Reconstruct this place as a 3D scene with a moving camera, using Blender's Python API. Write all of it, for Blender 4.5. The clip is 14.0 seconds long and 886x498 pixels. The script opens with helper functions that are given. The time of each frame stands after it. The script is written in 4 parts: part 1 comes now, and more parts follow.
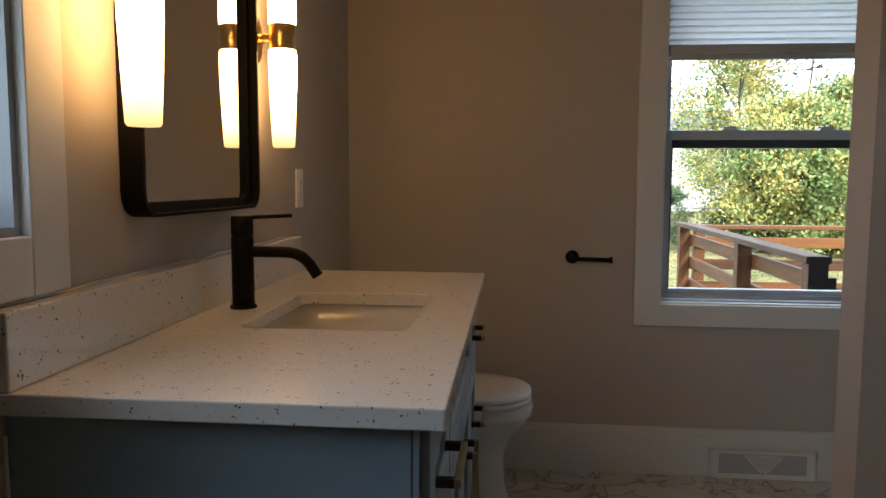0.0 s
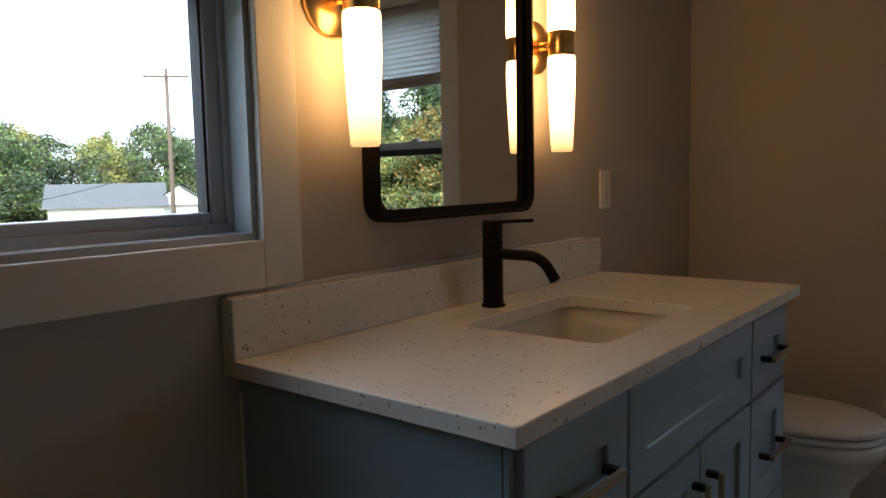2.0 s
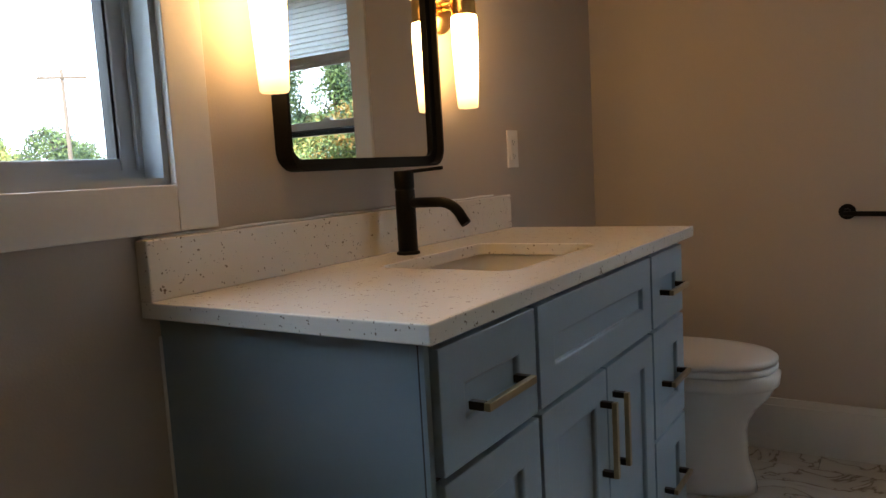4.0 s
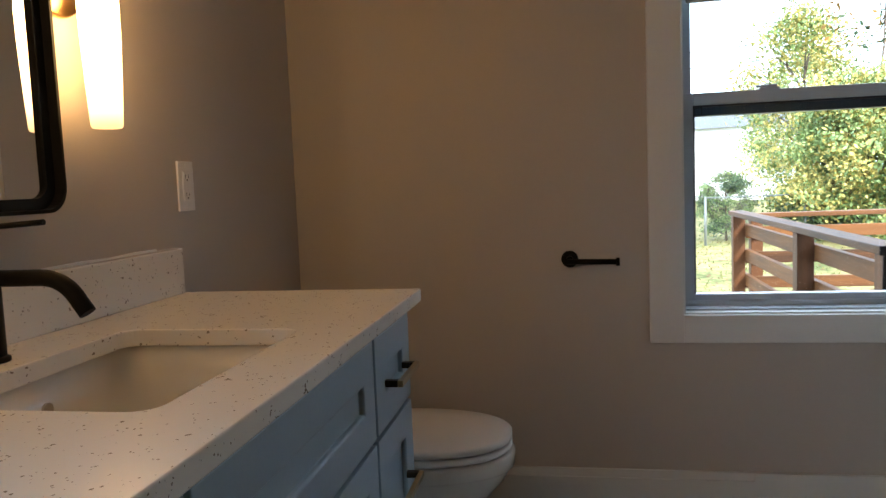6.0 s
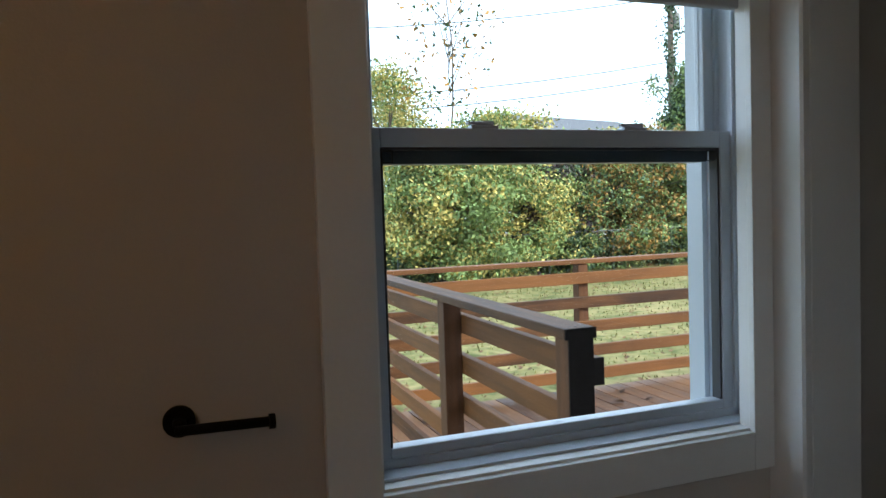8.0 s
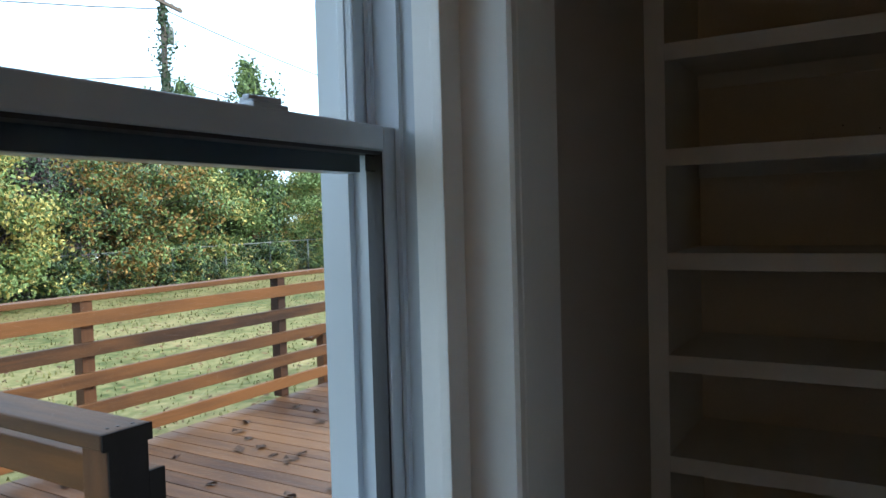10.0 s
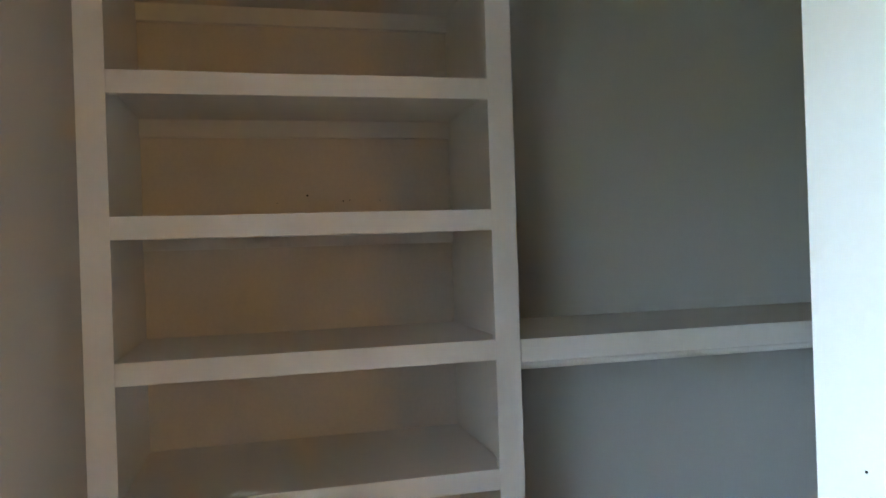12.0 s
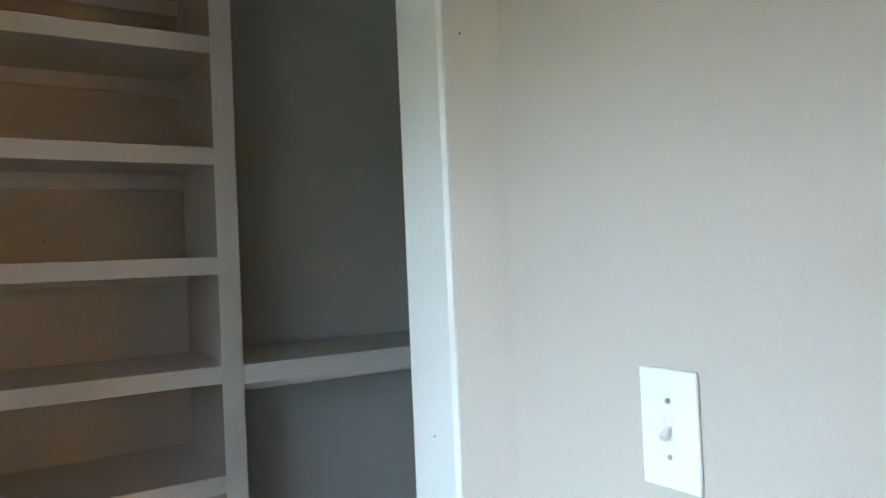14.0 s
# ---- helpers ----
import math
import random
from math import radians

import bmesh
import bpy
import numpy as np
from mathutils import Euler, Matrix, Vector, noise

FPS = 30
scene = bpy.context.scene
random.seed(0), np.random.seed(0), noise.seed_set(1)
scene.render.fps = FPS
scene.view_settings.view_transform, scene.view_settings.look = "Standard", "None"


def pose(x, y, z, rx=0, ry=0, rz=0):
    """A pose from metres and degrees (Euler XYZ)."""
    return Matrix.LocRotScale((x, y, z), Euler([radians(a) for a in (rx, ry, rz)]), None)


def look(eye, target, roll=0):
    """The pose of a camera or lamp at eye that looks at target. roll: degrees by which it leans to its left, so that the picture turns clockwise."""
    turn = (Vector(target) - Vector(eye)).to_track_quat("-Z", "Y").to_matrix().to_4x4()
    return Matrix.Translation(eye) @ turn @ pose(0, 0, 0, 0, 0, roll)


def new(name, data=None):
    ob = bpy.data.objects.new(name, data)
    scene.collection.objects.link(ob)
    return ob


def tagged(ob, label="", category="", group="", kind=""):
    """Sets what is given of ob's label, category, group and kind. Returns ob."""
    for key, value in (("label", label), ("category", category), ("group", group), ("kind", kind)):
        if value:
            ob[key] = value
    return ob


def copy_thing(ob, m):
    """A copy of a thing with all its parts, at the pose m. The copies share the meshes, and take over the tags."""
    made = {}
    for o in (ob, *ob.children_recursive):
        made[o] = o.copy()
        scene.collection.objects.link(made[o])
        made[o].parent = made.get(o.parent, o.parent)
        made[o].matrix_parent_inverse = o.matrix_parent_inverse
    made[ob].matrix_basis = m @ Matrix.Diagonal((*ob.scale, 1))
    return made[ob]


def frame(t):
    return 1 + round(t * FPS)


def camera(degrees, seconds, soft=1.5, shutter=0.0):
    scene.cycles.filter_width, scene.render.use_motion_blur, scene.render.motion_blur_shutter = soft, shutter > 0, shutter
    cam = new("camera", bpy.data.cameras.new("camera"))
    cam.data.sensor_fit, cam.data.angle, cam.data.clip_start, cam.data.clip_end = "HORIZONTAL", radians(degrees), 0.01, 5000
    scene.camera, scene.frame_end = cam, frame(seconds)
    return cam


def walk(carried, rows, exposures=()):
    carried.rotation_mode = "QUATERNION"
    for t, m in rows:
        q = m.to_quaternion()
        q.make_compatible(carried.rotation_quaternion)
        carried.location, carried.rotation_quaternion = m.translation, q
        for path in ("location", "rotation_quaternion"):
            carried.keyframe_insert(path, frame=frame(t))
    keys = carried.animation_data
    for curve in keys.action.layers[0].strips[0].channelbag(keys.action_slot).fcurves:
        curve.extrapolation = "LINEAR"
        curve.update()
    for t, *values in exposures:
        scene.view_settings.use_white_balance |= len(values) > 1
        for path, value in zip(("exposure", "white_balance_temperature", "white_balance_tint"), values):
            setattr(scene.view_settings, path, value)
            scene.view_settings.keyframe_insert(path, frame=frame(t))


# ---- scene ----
cam = camera(62.1, 14.0)
PATH = [
    (0, (0.643, -0.12, 1.147), (0.461, 1.863, 0.965), 0.3),
    (0.5, (0.748, -0.012, 1.142), (0.251, 1.917, 0.961), 0.6),
    (1, (0.818, 0.085, 1.17), (0.046, 1.925, 1.034), 0.5),
    (1.5, (0.909, 0.072, 1.201), (-0.201, 1.73, 1.066), 0.1),
    (2, (1.022, 0.023, 1.172), (-0.229, 1.571, 0.977), -1.2),
    (2.2, (1.039, 0.013, 1.141), (-0.206, 1.563, 0.92), -1.8),
    (4.3, (1.067, -0.024, 1.072), (0.047, 1.684, 0.868), -3.0),
    (4.5, (1.063, 0.014, 1.074), (0.087, 1.748, 0.878), -2.8),
    (5, (1.043, 0.126, 1.075), (0.228, 1.944, 0.903), -2.4),
    (5.5, (0.969, 0.289, 1.097), (0.403, 2.199, 0.924), -2.3),
    (6, (0.895, 0.466, 1.107), (0.547, 2.427, 0.93), -2.3),
    (6.5, (0.88, 0.726, 1.116), (0.702, 2.713, 0.963), -2.0),
    (7, (0.875, 0.983, 1.141), (0.984, 2.977, 1.032), -1.7),
    (7.2, (0.856, 1.087, 1.15), (1.105, 3.069, 1.051), -1.8),
    (9.3, (0.991, 2.032, 1.216), (2.367, 3.48, 1.107), -1.6),
    (9.5, (1.024, 2.087, 1.216), (2.513, 3.418, 1.111), -1.7),
    (10, (1.186, 2.224, 1.214), (2.895, 3.261, 1.129), -1.6),
    (10.5, (1.351, 2.312, 1.235), (3.222, 3.013, 1.17), -1.9),
    (11, (1.518, 2.395, 1.239), (3.497, 2.682, 1.188), -2.2),
    (11.5, (1.642, 2.448, 1.271), (3.638, 2.321, 1.251), -2.3),
    (12, (1.678, 2.451, 1.295), (3.62, 1.973, 1.297), -1.9),
    (12.5, (1.625, 2.454, 1.313), (3.511, 1.789, 1.337), -2.2),
    (13, (1.511, 2.488, 1.33), (3.36, 1.726, 1.374), -2.6),
    (13.5, (1.382, 2.505, 1.347), (3.163, 1.597, 1.398), -2.6),
    (14, (1.298, 2.494, 1.339), (2.985, 1.42, 1.374), -2.5),
]
EXPOSURES = [(0.0, 0.95, 6300, 11), (1.0, 1.0, 6350, 11), (2.2, 0.5, 6300, 11), (4.3, 1.5, 6200, 10), (6.2, 1.25, 6000, 9), (7.2, 0.6, 6000, 8),
             (9.3, 0.05, 5800, 6), (10.2, 0.1, 5700, 5), (10.6, 1.05, 5650, 4), (11.1, 2.15, 5550, 4), (11.7, 2.9, 5700, 5), (12.5, 3.2, 5750, 5), (14.0, 2.6, 5750, 5)]
walk(cam, [(t, look(eye, target, roll)) for t, eye, target, roll in PATH], EXPOSURES)

# ---- world and sun ----
SUN_EL, SUN_AZ = 34.0, 150.0
world = bpy.data.worlds.new("sky")
scene.world = world
world.use_nodes = True
wn = world.node_tree.nodes
sky = wn.new("ShaderNodeTexSky")
sky.sky_type, sky.sun_disc = "NISHITA", False
sky.sun_elevation, sky.sun_rotation = radians(SUN_EL), radians(SUN_AZ)
sky.dust_density, sky.air_density = 7.0, 1.0
wn["Background"].inputs["Strength"].default_value = 0.15
# a thin bright cloud layer over the clear sky
cloud = wn.new("ShaderNodeMix")
cloud.data_type = "RGBA"
cloud.inputs["Factor"].default_value = 0.75
cloud.inputs["B"].default_value = (16.5, 19.5, 23.0, 1)
world.node_tree.links.new(sky.outputs[0], cloud.inputs["A"])
world.node_tree.links.new(cloud.outputs["Result"], wn["Background"].inputs[0])
sun = new("sun", bpy.data.lights.new("sun", "SUN"))
sun.data.energy, sun.data.angle, sun.data.color = 3.4, radians(5), (1.0, 0.90, 0.74)
d = Vector((math.sin(radians(SUN_AZ)) * math.cos(radians(SUN_EL)), math.cos(radians(SUN_AZ)) * math.cos(radians(SUN_EL)), math.sin(radians(SUN_EL))))
sun.matrix_world = look(d * 60, (0, 0, 0))
LAMP = 9.6

# ---- materials ----


def mat(name, color, rough=0.6, metal=0.0, var=0.12, scale=6.0, bump=0.0, fine=80.0, island=0.0, obj=0.0, spec=0.5, stretch=(1, 1, 1)):
    """A node material: base colour varied at two scales, roughness variation and fine relief."""
    m = bpy.data.materials.new(name)
    m.use_nodes = True
    n, l = m.node_tree.nodes, m.node_tree.links
    b = n["Principled BSDF"]
    b.inputs["Roughness"].default_value, b.inputs["Metallic"].default_value = rough, metal
    b.inputs["Specular IOR Level"].default_value = spec
    tc = n.new("ShaderNodeTexCoord")
    a, f = n.new("ShaderNodeTexNoise"), n.new("ShaderNodeTexNoise")
    a.inputs["Scale"].default_value, a.inputs["Detail"].default_value = scale, 4
    f.inputs["Scale"].default_value, f.inputs["Detail"].default_value = fine, 3
    mp = n.new("ShaderNodeMapping")
    mp.inputs["Scale"].default_value = stretch
    l.new(tc.outputs["Object"], mp.inputs["Vector"])
    for t in (a, f):
        l.new(mp.outputs[0], t.inputs["Vector"])
    add = n.new("ShaderNodeMath")
    add.operation = "ADD"
    l.new(a.outputs[0], add.inputs[0]), l.new(f.outputs[0], add.inputs[1])
    last = add
    if island or obj:
        g = n.new("ShaderNodeNewGeometry") if island else n.new("ShaderNodeObjectInfo")
        mul = n.new("ShaderNodeMath")
        mul.operation = "MULTIPLY_ADD"
        l.new(g.outputs["Random Per Island" if island else "Random"], mul.inputs[0])
        mul.inputs[1].default_value = (island or obj) / max(var, 0.01)
        l.new(add.outputs[0], mul.inputs[2])
        last = mul
    k = n.new("ShaderNodeMath")
    k.operation = "MULTIPLY_ADD"
    l.new(last.outputs[0], k.inputs[0])
    k.inputs[1].default_value, k.inputs[2].default_value = var, 1 - var - (island or obj) / 2
    v = n.new("ShaderNodeVectorMath")
    v.operation = "SCALE"
    v.inputs[0].default_value = color
    l.new(k.outputs[0], v.inputs["Scale"])
    l.new(v.outputs[0], b.inputs["Base Color"])
    if bump:
        bp = n.new("ShaderNodeBump")
        bp.inputs["Strength"].default_value, bp.inputs["Distance"].default_value = bump, 0.004
        l.new(f.outputs[0], bp.inputs["Height"])
        l.new(bp.outputs[0], b.inputs["Normal"])
    return m


def ramp_between(m, tex, out, lo, hi, c0, c1, slot="Base Color"):
    """Drive a slot of the material by a texture between two colours."""
    n, l = m.node_tree.nodes, m.node_tree.links
    r = n.new("ShaderNodeValToRGB")
    r.color_ramp.elements[0].position, r.color_ramp.elements[1].position = lo, hi
    r.color_ramp.elements[0].color, r.color_ramp.elements[1].color = (*c0, 1), (*c1, 1)
    l.new(tex.outputs[out], r.inputs[0])
    l.new(r.outputs[0], n["Principled BSDF"].inputs[slot])
    return r


WALL = mat("greige_wall_paint", (0.53, 0.475, 0.42), 0.75, var=0.05, scale=1.5, bump=0.12, fine=220, spec=0.3)
TANPANEL = mat("tan_panel_paint", (0.74, 0.69, 0.62), 0.7, var=0.12, scale=3, bump=0.1, fine=120, spec=0.3)
CLOSET = mat("grey_closet_paint", (0.67, 0.68, 0.66), 0.75, var=0.07, scale=1.5, bump=0.12, fine=220, spec=0.3)
CEIL = mat("ceiling_paint", (0.82, 0.81, 0.79), 0.85, var=0.04, bump=0.1, fine=200)
TRIM = mat("white_trim_paint", (0.76, 0.755, 0.73), 0.38, var=0.05, scale=4, bump=0.05, fine=90)
SHELF = mat("white_shelf_paint", (0.83, 0.81, 0.77), 0.5, var=0.06, scale=5, bump=0.08, fine=60)
# white vinyl with the skylight's blue and dimness put into its colour
VINYL = mat("skylit_white_vinyl", (0.46, 0.50, 0.545), 0.3, var=0.03, scale=3)
# colour of the backlit rail's shade, painted on a strip
RAILSHADE = mat("blue_grey_rail_shade", (0.05, 0.07, 0.095), 0.5)
SCREENING = mat("dark_weatherstrip", (0.03, 0.03, 0.035), 0.6)
CAB = mat("blue_grey_cabinet_paint", (0.28, 0.375, 0.455), 0.30, var=0.06, scale=5, bump=0.04, fine=120)
# dark colour for the shade in the gaps between cabinet fronts
GAPSHADE = mat("painted_gap_shade", (0.05, 0.06, 0.07), 0.6)
BLACK = mat("matte_black_metal", (0.009, 0.009, 0.010), 0.5, 0.0, var=0.1, spec=0.12)
BRASS = mat("brushed_brass", (0.80, 0.52, 0.20), 0.28, 1.0, var=0.1, fine=180, bump=0.05)
BRONZE = mat("antique_brass_handle", (0.42, 0.33, 0.19), 0.32, 1.0, var=0.2, fine=120)
DARKBRONZE = mat("dark_bronze_leg", (0.05, 0.038, 0.025), 0.4, 0.8)
CERAMIC = mat("white_glazed_ceramic", (0.80, 0.78, 0.74), 0.08, var=0.02, scale=3)
PLASTIC = mat("white_plastic", (0.82, 0.81, 0.78), 0.35, var=0.02)
SLOT = mat("dark_slot", (0.015, 0.014, 0.013), 0.6)
METAL = mat("steel_screw", (0.45, 0.44, 0.42), 0.3, 1.0)
GROUT = mat("pale_grout", (0.42, 0.40, 0.37), 0.85, var=0.15, fine=150)
BLIND = mat("pleated_shade_fabric", (0.66, 0.67, 0.68), 0.85, var=0.05, fine=300)
BLINDRAIL = mat("shade_rail", (0.50, 0.51, 0.52), 0.5)


def wood(name, pale, deep, along, rough=0.62):
    """Stained softwood: long grain, darker knots and streaks, and boards that differ in tone. along: the grain's axis."""
    m = mat(name, pale, rough, spec=0.25, bump=0.35, fine=55, stretch=tuple(0.07 if k == along else 1.0 for k in range(3)))
    n, l = m.node_tree.nodes, m.node_tree.links
    tc, oi = n.new("ShaderNodeTexCoord"), n.new("ShaderNodeObjectInfo")
    sh = n.new("ShaderNodeVectorMath")
    sh.operation = "MULTIPLY_ADD"
    cb = n.new("ShaderNodeCombineXYZ")
    for k in range(3):
        l.new(oi.outputs["Random"], cb.inputs[k])
    l.new(cb.outputs[0], sh.inputs[0])
    sh.inputs[1].default_value = (13, 29, 17)
    l.new(tc.outputs["Object"], sh.inputs[2])
    total = oi.outputs["Random"]
    for scale, across, weight in ((34, 0.05, 1.1), (9, 0.16, 1.2), (5, 0.6, 0.5)):
        mp, t = n.new("ShaderNodeMapping"), n.new("ShaderNodeTexNoise")
        mp.inputs["Scale"].default_value = tuple(across if k == along else 1.0 for k in range(3))
        t.inputs["Scale"].default_value, t.inputs["Detail"].default_value, t.inputs["Distortion"].default_value = scale, 4, 0.4
        l.new(sh.outputs[0], mp.inputs["Vector"]), l.new(mp.outputs[0], t.inputs["Vector"])
        a = n.new("ShaderNodeMath")
        a.operation = "MULTIPLY_ADD"
        l.new(t.outputs[0], a.inputs[0])
        a.inputs[1].default_value = weight
        l.new(total, a.inputs[2])
        total = a.outputs[0]
    k = n.new("ShaderNodeMapRange")
    k.inputs["From Min"].default_value, k.inputs["From Max"].default_value = 0.9, 2.9
    l.new(total, k.inputs["Value"])
    ramp_between(m, k, 0, 0.2, 0.75, deep, pale)
    return m


POSTWOOD = wood("stained_post_wood", (0.11, 0.044, 0.016), (0.030, 0.012, 0.006), 2)
DECK = wood("stained_deck_wood", (0.155, 0.073, 0.030), (0.040, 0.017, 0.009), 1, 0.5)
RAIL = wood("stained_rail_wood", (0.165, 0.066, 0.018), (0.034, 0.015, 0.007), 0)
# near-black colour that paints shade onto the post and board ends
POSTSHADE = mat("painted_post_shade", (0.014, 0.012, 0.012), 0.95, spec=0.1, var=0.3, scale=4)
GRASS = mat("autumn_lawn", (0.16, 0.155, 0.06), 0.95, var=0.9, scale=0.9, bump=0.6, fine=25, spec=0.1)
n, l = GRASS.node_tree.nodes, GRASS.node_tree.links
tc = n.new("ShaderNodeTexCoord")
patch, tuft = n.new("ShaderNodeTexNoise"), n.new("ShaderNodeTexNoise")
patch.inputs["Scale"].default_value, patch.inputs["Detail"].default_value = 0.7, 5
tuft.inputs["Scale"].default_value, tuft.inputs["Detail"].default_value = 7, 5
both = n.new("ShaderNodeMath")
both.operation = "ADD"
l.new(tc.outputs["Object"], patch.inputs["Vector"]), l.new(tc.outputs["Object"], tuft.inputs["Vector"])
l.new(patch.outputs[0], both.inputs[0]), l.new(tuft.outputs[0], both.inputs[1])
half = n.new("ShaderNodeMath")
half.operation = "MULTIPLY"
half.inputs[1].default_value = 0.5
l.new(both.outputs[0], half.inputs[0])
rp = ramp_between(GRASS, half, 0, 0.36, 0.64, (0.07, 0.085, 0.028), (0.30, 0.235, 0.11))
rp.color_ramp.elements.new(0.5).color = (0.185, 0.17, 0.068, 1)
BLADE = mat("grass_blades", (0.18, 0.17, 0.065), 0.8, var=0.3, island=0.5, spec=0.1)
LAWNLEAF = mat("brown_lawn_leaves", (0.12, 0.065, 0.03), 0.8, var=0.3, island=0.9, spec=0.2)
BARK = mat("bark", (0.10, 0.075, 0.055), 0.9, var=0.4, scale=6, bump=0.6, fine=30)
LEAF = {
    "green": mat("green_leaves", (0.165, 0.225, 0.075), 0.6, var=0.2, island=0.8, spec=0.3),
    "yellow": mat("yellow_leaves", (0.46, 0.38, 0.115), 0.6, var=0.2, island=0.6, spec=0.3),
    "dark": mat("dark_evergreen_leaves", (0.06, 0.095, 0.05), 0.6, var=0.2, island=0.7, spec=0.3),
    "orange": mat("orange_leaves", (0.30, 0.17, 0.045), 0.6, var=0.2, island=0.8, spec=0.3),
    "purple": mat("purple_leaves", (0.06, 0.04, 0.05), 0.6, var=0.2, island=0.7, spec=0.3),
}
DEADLEAF = mat("fallen_leaves", (0.045, 0.022, 0.012), 0.8, var=0.3, obj=0.6)
POLE = mat("weathered_pole_wood", (0.13, 0.10, 0.08), 0.9, var=0.3, bump=0.4)
CABLE = mat("black_cable", (0.03, 0.03, 0.03), 0.6)
FENCE = mat("galvanised_fence", (0.17, 0.18, 0.17), 0.6, 0.3)
SIDING = mat("white_house_siding", (0.72, 0.72, 0.71), 0.7, var=0.06, scale=0.8)
ROOFING = mat("grey_shingle_roof", (0.10, 0.105, 0.115), 0.9, var=0.25, scale=1.5, fine=12)
PANE_DARK = mat("dark_house_window", (0.04, 0.05, 0.06), 0.1)

# the shade's cloth lets daylight through
n, l = BLIND.node_tree.nodes, BLIND.node_tree.links
thin, both = n.new("ShaderNodeBsdfTranslucent"), n.new("ShaderNodeMixShader")
thin.inputs["Color"].default_value = (0.80, 0.82, 0.84, 1)
both.inputs[0].default_value = 0.48
l.new(n["Principled BSDF"].outputs[0], both.inputs[1]), l.new(thin.outputs[0], both.inputs[2])
l.new(both.outputs[0], n["Material Output"].inputs["Surface"])

QUARTZ = mat("speckled_quartz", (0.74, 0.70, 0.63), 0.22)
n, l = QUARTZ.node_tree.nodes, QUARTZ.node_tree.links
tc = n.new("ShaderNodeTexCoord")
v1, v2 = n.new("ShaderNodeTexVoronoi"), n.new("ShaderNodeTexNoise")
v1.inputs["Scale"].default_value, v1.inputs["Randomness"].default_value = 150, 1.0
v2.inputs["Scale"].default_value = 55
wp = n.new("ShaderNodeTexNoise")
wp.inputs["Scale"].default_value = 160
mixv = n.new("ShaderNodeMix")
mixv.data_type = "VECTOR"
mixv.inputs["Factor"].default_value = 0.007
l.new(tc.outputs["Object"], wp.inputs["Vector"])
l.new(tc.outputs["Object"], mixv.inputs["A"]), l.new(wp.outputs["Color"], mixv.inputs["B"])
l.new(mixv.outputs["Result"], v1.inputs["Vector"]), l.new(tc.outputs["Object"], v2.inputs["Vector"])
gate = n.new("ShaderNodeMath")
gate.operation = "MULTIPLY_ADD"
l.new(v2.outputs[0], gate.inputs[0])
gate.inputs[1].default_value = -1.3
l.new(v1.outputs["Distance"], gate.inputs[2])
gate2 = n.new("ShaderNodeMath")
gate2.operation = "ADD"
l.new(gate.outputs[0], gate2.inputs[0])
gate2.inputs[1].default_value = 0.82
ramp_between(QUARTZ, gate2, 0, 0.222, 0.275, (0.25, 0.21, 0.165), (0.80, 0.77, 0.71))

MARBLE = mat("veined_marble_tile", (0.66, 0.64, 0.60), 0.18)
n, l = MARBLE.node_tree.nodes, MARBLE.node_tree.links
tc, oi = n.new("ShaderNodeTexCoord"), n.new("ShaderNodeObjectInfo")
off = n.new("ShaderNodeVectorMath")
off.operation = "MULTIPLY_ADD"
comb = n.new("ShaderNodeCombineXYZ")
for k in range(3):
    l.new(oi.outputs["Random"], comb.inputs[k])
l.new(comb.outputs[0], off.inputs[0])
off.inputs[1].default_value = (17, 31, 11)
l.new(tc.outputs["Object"], off.inputs[2])
vein = n.new("ShaderNodeTexNoise")
vein.inputs["Scale"].default_value, vein.inputs["Detail"].default_value, vein.inputs["Distortion"].default_value = 3.2, 6, 1.6
l.new(off.outputs[0], vein.inputs["Vector"])
rp = ramp_between(MARBLE, vein, 0, 0.44, 0.62, (0.66, 0.64, 0.60), (0.64, 0.61, 0.56))
for p, c in ((0.492, (0.60, 0.57, 0.52)), (0.505, (0.26, 0.215, 0.17)), (0.52, (0.58, 0.55, 0.50))):
    rp.color_ramp.elements.new(p).color = (*c, 1)

GLASS = bpy.data.materials.new("window_glass")
GLASS.use_nodes = True
n, l = GLASS.node_tree.nodes, GLASS.node_tree.links
b = n["Principled BSDF"]
b.inputs["Transmission Weight"].default_value, b.inputs["Roughness"].default_value, b.inputs["IOR"].default_value = 1.0, 0.0, 1.1
b.inputs["Base Color"].default_value = (0.97, 0.99, 0.98, 1)

MIRROR = bpy.data.materials.new("silvered_mirror")
MIRROR.use_nodes = True
b = MIRROR.node_tree.nodes["Principled BSDF"]
b.inputs["Metallic"].default_value, b.inputs["Roughness"].default_value = 1.0, 0.01
b.inputs["Base Color"].default_value = (0.86, 0.87, 0.86, 1)

OPAL = bpy.data.materials.new("lit_opal_glass")
OPAL.use_nodes = True
n, l = OPAL.node_tree.nodes, OPAL.node_tree.links
b = n["Principled BSDF"]
b.inputs["Base Color"].default_value, b.inputs["Roughness"].default_value = (0.8, 0.76, 0.68, 1), 0.25
b.inputs["Emission Color"].default_value = (1.0, 0.55, 0.20, 1)
tc, sep = n.new("ShaderNodeTexCoord"), n.new("ShaderNodeSeparateXYZ")
l.new(tc.outputs["Object"], sep.inputs[0])
ab = n.new("ShaderNodeMath")
ab.operation = "ABSOLUTE"
l.new(sep.outputs["Z"], ab.inputs[0])
mr = n.new("ShaderNodeMapRange")
mr.inputs["From Min"].default_value, mr.inputs["From Max"].default_value = 0.06, 0.262
mr.inputs["To Min"].default_value, mr.inputs["To Max"].default_value = LAMP, LAMP * 0.08
